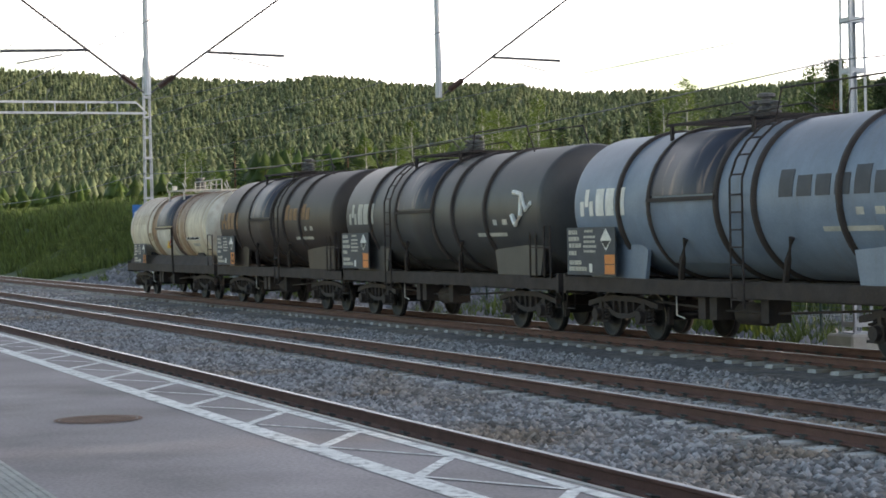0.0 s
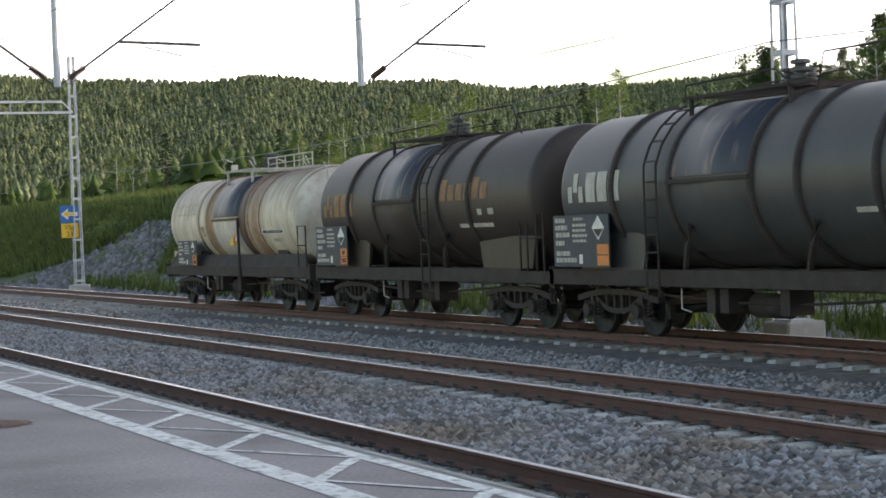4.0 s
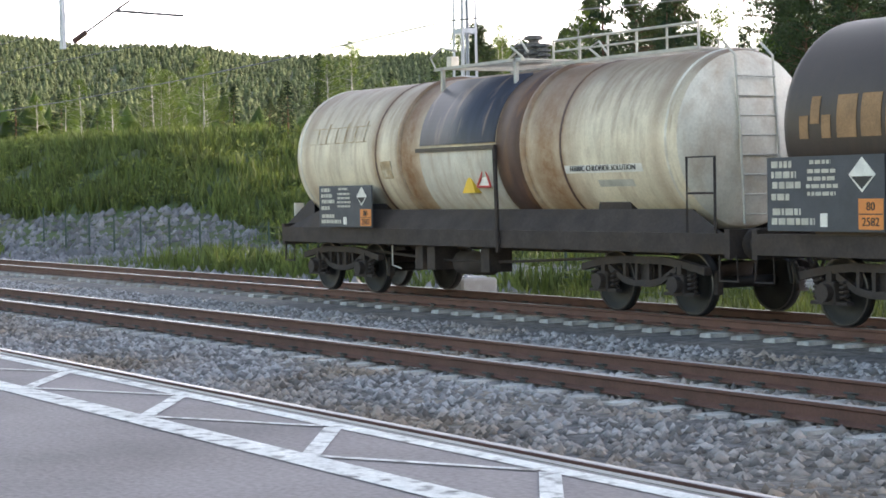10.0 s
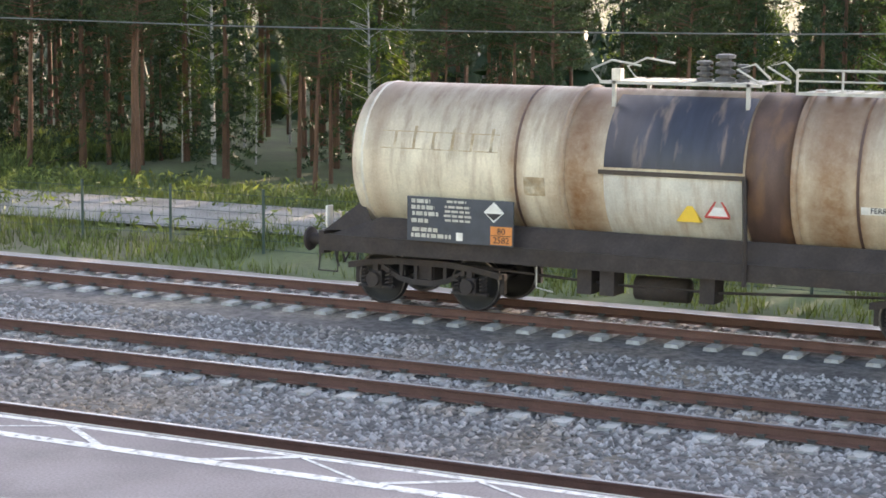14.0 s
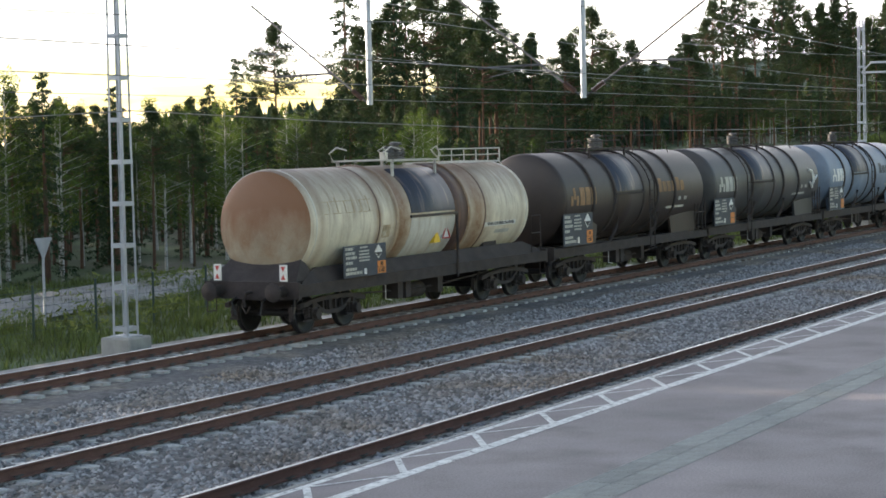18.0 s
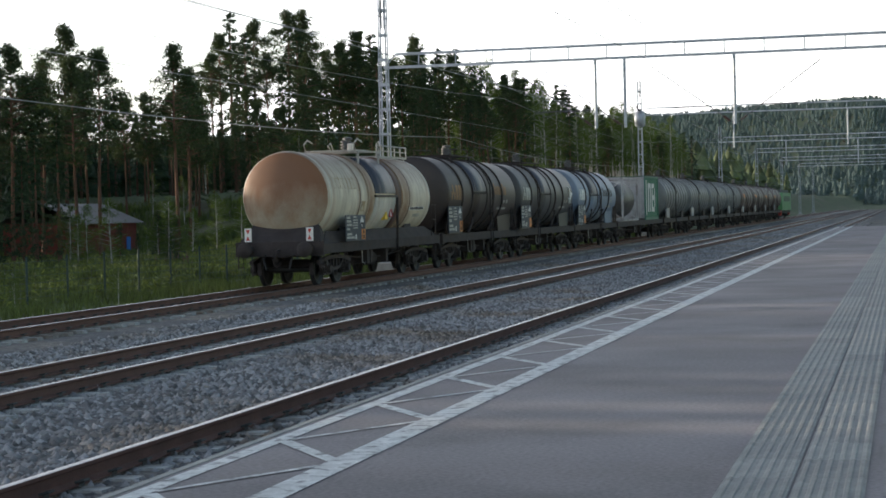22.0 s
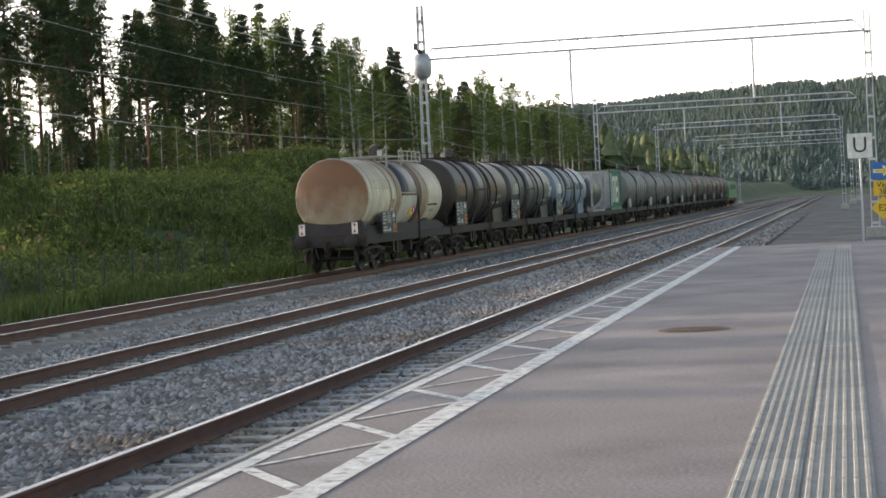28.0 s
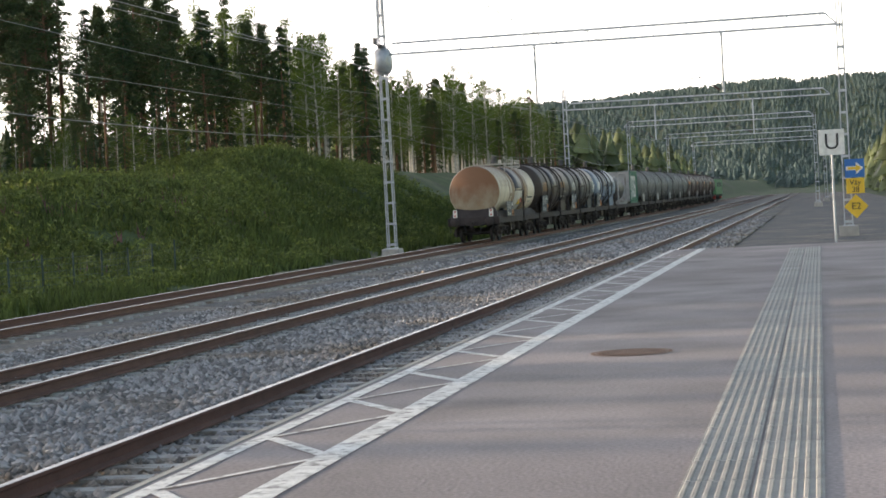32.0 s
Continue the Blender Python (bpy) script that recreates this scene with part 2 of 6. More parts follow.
ASPHALT = material("asphalt", (0.245, 0.214, 0.218), 0.9, spread=0.32, scale=0.7, fine=36, bump=0.18, second=(0.19, 0.165, 0.17), second_scale=0.35)
CONCRETE = material("concrete", (0.36, 0.35, 0.33), 0.9, spread=0.16, scale=3, fine=50, bump=0.3, random_part=0.12)
SLEEPER = material("sleeper_concrete", (0.42, 0.415, 0.40), 0.92, spread=0.2, scale=4, fine=40, bump=0.3, random_part=0.18, second=(0.2, 0.16, 0.13), second_scale=2.5)
SLAB = material("tactile_concrete", (0.33, 0.32, 0.30), 0.9, spread=0.14, scale=5, fine=60, bump=0.3, random_part=0.1, second=(0.24, 0.23, 0.22), second_scale=1.1)
PAINT = material("white_road_paint", (0.66, 0.655, 0.64), 0.8, spread=0.2, scale=6, fine=45, bump=0.25, second=(0.2, 0.19, 0.19), second_amount=0.34, second_scale=11)
BALLAST_BED = material("ballast_bed", (0.105, 0.10, 0.102), 0.95, spread=0.5, scale=6, fine=16, bump=1.0, second=(0.2, 0.17, 0.14), second_scale=0.5)
STONE = material("ballast_stone", (0.27, 0.262, 0.265), 0.9, spread=0.15, scale=3, fine=30, bump=0.2, island=0.6, second=(0.24, 0.19, 0.15), second_amount=0.45, second_scale=0.4)
RAIL = material("rail_rust", (0.125, 0.056, 0.04), 0.75, spread=0.2, scale=3, fine=40, bump=0.2)
RAILTOP = material("rail_head_steel", (0.30, 0.30, 0.32), 0.38, metal=1.0, spread=0.1, scale=2, fine=20, bump=0.0)
CLIP = material("fastening_steel", (0.06, 0.06, 0.055), 0.7, spread=0.25, bump=0.1)
GALV = material("galvanised_steel", (0.42, 0.45, 0.49), 0.5, metal=0.35, spread=0.12, scale=3, fine=30, bump=0.08)
DARKSTEEL = material("dark_steel", (0.10, 0.10, 0.105), 0.6, metal=0.3, spread=0.2, bump=0.08)
WIRE = material("wire", (0.16, 0.17, 0.17), 0.5, metal=0.5, spread=0.05, bump=0)
INSUL = material("brown_insulator", (0.07, 0.035, 0.025), 0.35, spread=0.1, bump=0)
UNDER = material("grimy_underframe", (0.038, 0.030, 0.030), 0.8, spread=0.3, scale=3, fine=25, bump=0.2, second=(0.034, 0.025, 0.022), second_scale=1.5)
WHEEL = material("wheel_steel", (0.018, 0.017, 0.018), 0.6, metal=0.2, spread=0.25, bump=0.1)
TREAD = material("worn_tread_steel", (0.14, 0.13, 0.13), 0.45, metal=1.0, spread=0.1, bump=0)
BLACK = material("black_plate", (0.018, 0.02, 0.024), 0.55, spread=0.15, bump=0.05)
SLATE = material("slate_board", (0.05, 0.058, 0.075), 0.6, spread=0.2, scale=3, bump=0.05)
WHITE = material("white_paint", (0.7, 0.7, 0.68), 0.6, spread=0.15, scale=5, bump=0.05)
PALE = material("faded_lettering", (0.45, 0.44, 0.4), 0.7, spread=0.2, scale=5, bump=0.05)
ORANGE = material("orange_plate", (0.65, 0.23, 0.06), 0.6, spread=0.1, bump=0.05)
YELLOW = material("yellow_plate", (0.72, 0.46, 0.04), 0.5, spread=0.06, bump=0)
BLUE = material("blue_plate", (0.02, 0.14, 0.42), 0.45, spread=0.06, bump=0)
REDP = material("red_paint", (0.5, 0.06, 0.05), 0.5, spread=0.1, bump=0)
DUST = material("dusty_gold_lettering", (0.25, 0.15, 0.08), 0.8, spread=0.3, scale=4, bump=0.05)
GREEN = material("green_container_paint", (0.03, 0.15, 0.10), 0.5, spread=0.12, bump=0.05)
LOCO = material("green_loco_paint", (0.12, 0.30, 0.14), 0.4, spread=0.1, bump=0.03)
GREYBOX = material("grey_container_paint", (0.40, 0.40, 0.41), 0.6, spread=0.14, bump=0.05, second=(0.2, 0.17, 0.16), second_scale=0.8)
BARK = material("pine_bark", (0.115, 0.062, 0.04), 0.95, spread=0.3, scale=1.5, fine=20, bump=0.5, stretch=(1, 1, 0.3), random_part=0.2)
BIRCHBARK = material("birch_bark", (0.42, 0.41, 0.39), 0.85, spread=0.15, scale=2, fine=12, bump=0.2, second=(0.05, 0.045, 0.04), second_amount=0.3, second_scale=2.4, stretch=(1, 1, 2.5))
PINE = leaf_material("pine_needles", (0.050, 0.074, 0.034), glow=0.25)
SPRUCE = leaf_material("spruce_needles", (0.030, 0.055, 0.026), glow=0.2)
BIRCHLEAF = leaf_material("birch_leaves", (0.085, 0.13, 0.035), glow=0.45)
# leaf colour lightened to carry the hillside's sunlight and haze
HILLTREE = leaf_material("haze_paled_conifers", (0.145, 0.175, 0.09), spread=0.5, glow=0.4)
HERB = leaf_material("bank_herbs", (0.15, 0.185, 0.065), spread=0.5, glow=0.35)
# aerial haze of the distant hills is mixed into this blue-green leaf colour
FARTREE = leaf_material("haze_tinted_wood", (0.10, 0.14, 0.13), spread=0.14, glow=0.2)
GRASS = leaf_material("grass_blades", (0.10, 0.135, 0.052), spread=0.45, glow=0.4)
WEED = leaf_material("pink_willowherb", (0.20, 0.10, 0.13), spread=0.3, glow=0.3)
GROUND = material("grassy_ground", (0.055, 0.085, 0.028), 0.95, spread=0.35, scale=0.35, fine=6, bump=0.8, second=(0.12, 0.105, 0.07), second_amount=0.4, second_scale=0.09)
GRAVEL = material("gravel_road", (0.24, 0.23, 0.22), 0.95, spread=0.28, scale=0.8, fine=18, bump=0.9)
ROCKFILL = material("rock_fill", (0.17, 0.17, 0.185), 0.9, spread=0.2, scale=2, fine=10, bump=0.4, island=0.45)
LAMPGLASS = material("white_tail_plate", (0.75, 0.74, 0.7), 0.4, spread=0.05, bump=0)
REDWOOD = material("red_shed_boards", (0.16, 0.035, 0.025), 0.85, spread=0.2, scale=1, fine=14, bump=0.3)


# ---- mesh building ----
class Shape:
    """Collects vertices and faces of one mesh."""

    def __init__(self):
        self.v, self.f = [], []

    def add(self, verts, faces):
        k = len(self.v)
        self.v.extend([tuple(p) for p in verts])
        self.f.extend([tuple(i + k for i in face) for face in faces])
        return self

    def box(self, x0, x1, y0, y1, z0, z1, bevel=0.0):
        if bevel <= 0:
            self.add([(x, y, z) for x in (x0, x1) for y in (y0, y1) for z in (z0, z1)],
                     [(0, 1, 3, 2), (4, 6, 7, 5), (0, 4, 5, 1), (2, 3, 7, 6), (0, 2, 6, 4), (1, 5, 7, 3)])
            return self
        b = bevel
        ring = [(x0 + b, y0), (x1 - b, y0), (x1, y0 + b), (x1, y1 - b), (x1 - b, y1), (x0 + b, y1), (x0, y1 - b), (x0, y0 + b)]
        inner = [(x0 + b, y0 + b), (x1 - b, y0 + b), (x1 - b, y0 + b), (x1 - b, y1 - b), (x1 - b, y1 - b), (x0 + b, y1 - b), (x0 + b, y1 - b), (x0 + b, y0 + b)]
        verts = [(x, y, z0) for x, y in ring] + [(x, y, z1 - b) for x, y in ring] + [(x, y, z1) for x, y in inner]
        faces = [tuple(range(7, -1, -1))]
        for k in range(2):
            for i in range(8):
                j = (i + 1) % 8
                faces.append((k * 8 + i, k * 8 + j, k * 8 + 8 + j, k * 8 + 8 + i))
        faces.append((16, 18, 20, 22))
        self.add(verts, faces)
        return self

    def tube(self, points, r, seg=8, caps=True, r1=None):
        pts = [Vector(p) for p in points]
        rings = []
        n = len(pts)
        for i, p in enumerate(pts):
            d = (pts[min(i + 1, n - 1)] - pts[max(i - 1, 0)]).normalized()
            up = Vector((0, 0, 1)) if abs(d.z) < 0.9 else Vector((1, 0, 0))
            a = d.cross(up).normalized()
            b = d.cross(a)
            rr = r if r1 is None else r + (r1 - r) * i / max(1, n - 1)
            rings.append([p + (a * math.cos(2 * math.pi * k / seg) + b * math.sin(2 * math.pi * k / seg)) * rr for k in range(seg)])
        verts = [q for ring in rings for q in ring]
        faces = [(i * seg + k, i * seg + (k + 1) % seg, (i + 1) * seg + (k + 1) % seg, (i + 1) * seg + k) for i in range(n - 1) for k in range(seg)]
        if caps:
            faces += [tuple(range(seg - 1, -1, -1)), tuple((n - 1) * seg + k for k in range(seg))]
        return self.add(verts, faces)

    def lathe_x(self, profile, seg=48, y=0.0, z=0.0, a0=0.0, a1=2 * math.pi):
        """Turns (x, r) pairs about the axis along x at (y, z)."""
        full = abs(a1 - a0 - 2 * math.pi) < 1e-6
        m = seg if full else seg + 1
        verts, faces = [], []
        for x, r in profile:
            for k in range(m):
                a = a0 + (a1 - a0) * k / seg
                verts.append((x, y + math.cos(a) * r, z + math.sin(a) * r))
        for i in range(len(profile) - 1):
            for k in range(seg):
                j = (k + 1) % m if full else k + 1
                faces.append((i * m + k, i * m + j, (i + 1) * m + j, (i + 1) * m + k))
        return self.add(verts, faces)

    def ribbed(self, a, b, ribs, r0, r1, seg=8):
        """One rod from a to b with ribs of radius r1."""
        a, b = Vector(a), Vector(b)
        d = (b - a).normalized()
        u = d.cross(Vector((1, 0, 0)) if abs(d.x) < 0.9 else Vector((0, 1, 0))).normalized()
        w = d.cross(u)
        prof = []
        for k in range(ribs):
            prof += [((k + 0.1) / ribs, r0), ((k + 0.2) / ribs, r1), ((k + 0.65) / ribs, r1), ((k + 0.8) / ribs, r0)]
        verts = [a.lerp(b, t) + (u * math.cos(6.2832 * i / seg) + w * math.sin(6.2832 * i / seg)) * r for t, r in prof for i in range(seg)]
        n = len(prof)
        faces = [(j * seg + i, j * seg + (i + 1) % seg, (j + 1) * seg + (i + 1) % seg, (j + 1) * seg + i) for j in range(n - 1) for i in range(seg)]
        return self.add(verts, faces + [tuple(range(seg - 1, -1, -1)), tuple((n - 1) * seg + i for i in range(seg))])

    def prism_x(self, outline, x0, x1):
        """An outline of (y, z) pairs, drawn along x."""
        n = len(outline)
        return self.add([(x0, y, z) for y, z in outline] + [(x1, y, z) for y, z in outline],
                        [(i, (i + 1) % n, (i + 1) % n + n, i + n) for i in range(n)] + [tuple(range(n - 1, -1, -1)), tuple(range(n, 2 * n))])

    def lathe_y(self, profile, seg=24, x=0.0, z=0.0):
        verts, faces = [], []
        for y, r in profile:
            for k in range(seg):
                a = 2 * math.pi * k / seg
                verts.append((x + math.cos(a) * r, y, z + math.sin(a) * r))
        for i in range(len(profile) - 1):
            for k in range(seg):
                j = (k + 1) % seg
                faces.append((i * seg + k, (i + 1) * seg + k, (i + 1) * seg + j, i * seg + j))
        return self.add(verts, faces)

    def prism_y(self, outline, y0, y1):
        """An outline of (x, z) pairs, as a plate from y0 to y1."""
        n = len(outline)
        self.add([(x, y0, z) for x, z in outline] + [(x, y1, z) for x, z in outline],
                 [tuple(range(n)), tuple(range(2 * n - 1, n - 1, -1))] + [(i, i + n, (i + 1) % n + n, (i + 1) % n) for i in range(n)])
        return self

    def mesh(self, name, smooth=False):
        me = bpy.data.meshes.new(name)
        me.from_pydata(self.v, [], self.f)
        if smooth:
            me.polygons.foreach_set("use_smooth", [True] * len(me.polygons))
        me.update()
        return me


def part(name, shape, mat, parent=None, label="", smooth=False):
    me = shape if isinstance(shape, bpy.types.Mesh) else shape.mesh(name, smooth)
    if not me.materials:
        me.materials.append(mat)
    ob = new(name, me)
    if parent:
        ob.parent = parent
    return tagged(ob, label) if label else ob


def lettering(name, text, size, mat, parent, m, label=""):
    """Flat letters of the built-in font as a mesh; they face along the pose's z."""
    cu = bpy.data.curves.new(name, "FONT")
    cu.body, cu.size, cu.extrude, cu.align_x, cu.align_y = text, size, 0.004, "CENTER", "CENTER"
    cu.resolution_u = 3
    tmp = bpy.data.objects.new(name, cu)
    me = bpy.data.meshes.new_from_object(tmp)
    bpy.data.objects.remove(tmp)
    ob = part(name, me, mat, parent, label)
    me.materials.clear()
    me.materials.append(mat)
    ob.matrix_basis = m
    return ob


def thing(name, label, category, group="", kind="", m=None):
    ob = new(name)
    ob.empty_display_size = 0.2
    if m is not None:
        ob.matrix_basis = m
    return tagged(ob, label, category, group, kind)


FRONT = Euler((radians(90), 0, 0)).to_matrix().to_4x4()  # faces -y, upright
REAR = Euler((radians(90), 0, radians(-90))).to_matrix().to_4x4()  # faces -x, upright


def at(x, y, z, turn):
    return Matrix.Translation((x, y, z)) @ turn

# ---- levels and lines of the plan ----
RAIL_Z = -0.88
PLATFORM_Z = -0.14
TRACKS = (2.52, 7.63, 13.68)
HALF = 0.7525
MAST_Y = 16.0


def smooth01(x, a, b):
    t = min(1.0, max(0.0, (x - a) / (b - a)))
    return t * t * (3 - 2 * t)


RIDGE_LEFT = ((100, 1.4), (128, 2.8), (136, 3.2), (141, 3.6), (146, 3.9), (150, 3.7), (154, 3.75), (158, 4.15), (163, 4.25), (167, 4.4), (172, 4.7), (180, 4.8), (200, 4.5))
RIDGE_RIGHT = ((-30, 2.6), (-6, 2.95), (0, 2.9), (4, 2.7), (8, 2.5), (11, 2.4), (16, 2.3), (24, 2.0), (32, 0.9), (42, 0), (60, 0))


def table(rows, x):
    for (a, u), (b, w) in zip(rows, rows[1:]):
        if a <= x <= b:
            return u + (w - u) * (x - a) / (b - a)
    return 0.0


def height(x, y):
    """The ground's height."""
    if y < 16.3:
        h = -1.42
    else:
        left = smooth01(-x, 52, 84) * (4.7 + 0.004 * min(120, max(0, -x - 60)))
        right = smooth01(x, 118, 137) * (4.2 + 0.9 * smooth01(x, 150, 172))
        mound = 0.9 * math.exp(-((x - 166) / 9) ** 2 - ((y - 30) / 6) ** 2) + 2.1 * math.exp(-((x - 110) / 12) ** 2 - ((y - 28) / 4.5) ** 2)
        h = -1.3 + (left + right) * smooth01(y, 17.5, 29) + mound + 0.25 * smooth01(y, 17, 30) * noise.noise((x * 0.13, y * 0.13, 3.0))
    r = math.hypot(x, y)
    az = math.degrees(math.atan2(y, x))
    if r > 200:
        if 100 <= az <= 200 or az <= -160:
            a = az if az > 0 else az + 360
            el = table(RIDGE_LEFT, a)
            wob = 1 + 0.05 * noise.noise((a * 0.35, 0.0, 7.0))
            h += 1500 * math.tan(radians(el)) * wob * smooth01(r, 230, 1500) * (0.6 + 0.4 * smooth01(r, 500, 1500))
        elif -30 < az < 60:
            el = table(RIDGE_RIGHT, az)
            h += 2300 * math.tan(radians(el)) * (1 + 0.05 * noise.noise((az * 0.4, 0.0, 2.0))) * smooth01(r, 1000, 2300)
    return h


def spread(marks):
    out = []
    for a, b, n in marks:
        out += [a + (b - a) * i / n for i in range(n)]
    return out + [marks[-1][1]]


# the ground, one sheet to the horizon
gx = spread(((-2600, -900, 14), (-900, -250, 30), (-250, -100, 30), (-100, 160, 105), (160, 320, 30), (320, 900, 24), (900, 2700, 30)))
gy = spread(((-2600, -300, 10), (-300, -40, 8), (-40, 15, 6), (15, 60, 40), (60, 250, 30), (250, 900, 34), (900, 2700, 16)))
ground_shape = Shape()
ground_shape.add([(x, y, height(x, y)) for x in gx for y in gy],
                 [(i * len(gy) + j, (i + 1) * len(gy) + j, (i + 1) * len(gy) + j + 1, i * len(gy) + j + 1) for i in range(len(gx) - 1) for j in range(len(gy) - 1)])
tagged(part("ground", ground_shape, GROUND, smooth=True), "green grassy ground rising into banks and hills", "ground", kind="structure")

road = Shape()
rx = [-70 + 4 * i for i in range(46)]
for i, x in enumerate(rx):
    bend = 0.5 * math.sin(x * 0.05) + 0.16 * max(0.0, x - 12)
    road.v += [(x, 23.0 + bend, -1.22), (x, 23.6 + bend, -1.06), (x, 26.8 + bend, -1.02), (x, 27.6 + bend, -1.22)]
road.f = [(i * 4 + k, i * 4 + k + 1, i * 4 + k + 5, i * 4 + k + 4) for i in range(len(rx) - 1) for k in range(3)]
tagged(part("road", road, GRAVEL, smooth=True), "pale gravel road along the edge of the forest", "road", kind="structure")

shoulder = Shape()
for i, x in enumerate(rx):
    w = 0.5 * noise.noise((x * 0.3, 0, 0))
    shoulder.v += [(x * 0.52 - 15, 16.0, -1.24), (x * 0.52 - 15, 16.7 + 0.5 * w, -1.2), (x * 0.52 - 15, 17.4 + w, -1.33)]
shoulder.f = [(i * 3 + k, i * 3 + k + 1, i * 3 + k + 4, i * 3 + k + 3) for i in range(len(rx) - 1) for k in range(2)]
tagged(part("gravel_path", shoulder, GRAVEL, smooth=True), "pale gravel strip beside the far track", "path", kind="structure")

# ballast
bed = Shape()
bx = [-420 + 3 * i for i in range(321)]
prof = ((0.2, -1.10), (0.8, -1.095), (3.9, -1.095), (4.8, -1.13), (5.9, -1.10), (9.4, -1.10), (9.9, -1.2), (10.8, -1.18), (11.9, -1.12), (15.2, -1.12), (15.7, -1.22), (16.6, -1.5))
for x in bx:
    for y, z in prof:
        bed.v.append((x, y, z + 0.02 * noise.noise((x * 0.4, y * 0.9, 0))))
n = len(prof)
bed.f = [(i * n + k, (i + 1) * n + k, (i + 1) * n + k + 1, i * n + k + 1) for i in range(len(bx) - 1) for k in range(n - 1)]
tagged(part("track_bed", bed, BALLAST_BED, smooth=True), "bed of grey crushed stone under the tracks", "ballast", kind="structure")


def stones(name, count, x0, x1, y0, y1, low, high, zfun, mat, label, seed):
    rng = np.random.default_rng(seed)
    base = np.array([(1, 0, 0), (-1, 0, 0), (0, 1, 0), (0, -1, 0), (0, 0, 1), (0, 0, -1)], float)
    tri = np.array([(0, 2, 4), (2, 1, 4), (1, 3, 4), (3, 0, 4), (2, 0, 5), (1, 2, 5), (3, 1, 5), (0, 3, 5)])
    px, py = rng.uniform(x0, x1, count), rng.uniform(y0, y1, count)
    size = rng.uniform(low, high, (count, 1, 1)) * rng.uniform(0.6, 1.2, (count, 6, 1))
    ang = rng.uniform(0, 6.283, count)
    c, s = np.cos(ang)[:, None], np.sin(ang)[:, None]
    v = base[None] * size * rng.uniform(0.7, 1.3, (count, 6, 3))
    v = v + rng.normal(0, 0.12, (count, 6, 3)) * size
    x = v[:, :, 0] * c - v[:, :, 1] * s
    y = v[:, :, 0] * s + v[:, :, 1] * c
    z = v[:, :, 2] * 0.75
    pz = zfun(px, py)
    verts = np.stack([x + px[:, None], y + py[:, None], z + pz[:, None]], -1).reshape(-1, 3)
    faces = (tri[None] + (np.arange(count) * 6)[:, None, None]).reshape(-1, 3)
    me = bpy.data.meshes.new(name)
    me.vertices.add(len(verts))
    me.vertices.foreach_set("co", verts.ravel())
    me.loops.add(faces.size)
    me.loops.foreach_set("vertex_index", faces.ravel().astype(np.int32))
    me.polygons.add(len(faces))
    me.polygons.foreach_set("loop_start", np.arange(0, faces.size, 3, dtype=np.int32))
    me.update()
    me.validate()
    return tagged(part(name, me, mat), label, "stones", kind="stuff")


def bed_z(px, py):
    return np.interp(py, [p[0] for p in prof], [p[1] for p in prof]) - 0.002


stones("ballast", 120000, -62, 66, 1.6, 11.5, 0.04, 0.08, bed_z, STONE, "grey and brown crushed stone between the tracks", 1)
stones("ballast", 48000, 66, 118, 0.2, 11.5, 0.045, 0.085, bed_z, STONE, "grey crushed stone between the receding tracks", 2)
stones("ballast", 14000, 118, 200, 0.2, 11.5, 0.07, 0.12, bed_z, STONE, "grey crushed stone far along the tracks", 5)
stones("ballast", 14000, -150, -62, 3.2, 11.5, 0.05, 0.10, bed_z, STONE, "grey crushed stone between the receding tracks", 3)
stones("ballast", 12000, -60, 60, 13.6, 16.0, 0.03, 0.06, bed_z, STONE, "grey crushed stone on the far track's shoulder", 4)


# tracks
def rail_mesh(x0, x1):
    s = Shape()
    outline = ((-0.075, -0.172), (0.075, -0.172), (0.07, -0.155), (0.016, -0.13), (0.012, -0.05), (0.036, -0.036), (0.036, -0.006), (0.026, 0.0), (-0.026, 0.0), (-0.036, -0.006), (-0.036, -0.036), (-0.012, -0.05), (-0.016, -0.13), (-0.07, -0.155))
    k = len(outline)
    s.v = [(x0, y, z) for y, z in outline] + [(x1, y, z) for y, z in outline]
    s.f = [(i, (i + 1) % k, (i + 1) % k + k, i + k) for i in range(k)]
    me = s.mesh("rail")
    me.materials.append(RAIL)
    me.materials.append(RAILTOP)
    for i in (6, 7, 8):
        me.polygons[i].material_index = 1
    return me


def sleeper_mesh():
    s = Shape()
    xs = (0.15, 0.11)
    for y0, y1, top in ((-1.25, -0.42, 0.0), (-0.42, 0.42, -0.035), (0.42, 1.25, 0.0)):
        s.add([(-xs[0], y0, -0.2), (xs[0], y0, -0.2), (xs[0], y1, -0.2), (-xs[0], y1, -0.2), (-xs[1], y0 + (0.04 if y0 < -1 else 0), top), (xs[1], y0 + (0.04 if y0 < -1 else 0), top), (xs[1], y1 - (0.04 if y1 > 1 else 0), top), (-xs[1], y1 - (0.04 if y1 > 1 else 0), top)],
              [(4, 5, 6, 7), (0, 1, 5, 4), (1, 2, 6, 5), (2, 3, 7, 6), (3, 0, 4, 7)])
    return s.mesh("sleeper")


def clip_mesh():
    s = Shape()
    for side in (-1, 1):
        s.box(-0.05, 0.05, side * 0.075 - 0.012, side * 0.075 + 0.05 * side + 0.012, 0.0, 0.035)
        s.tube([(-0.07, side * 0.07, 0.03), (-0.06, side * 0.15, 0.05), (0.0, side * 0.16, 0.03), (0.06, side * 0.15, 0.05), (0.07, side * 0.07, 0.03)], 0.011, 5)
    return s.mesh("clip")


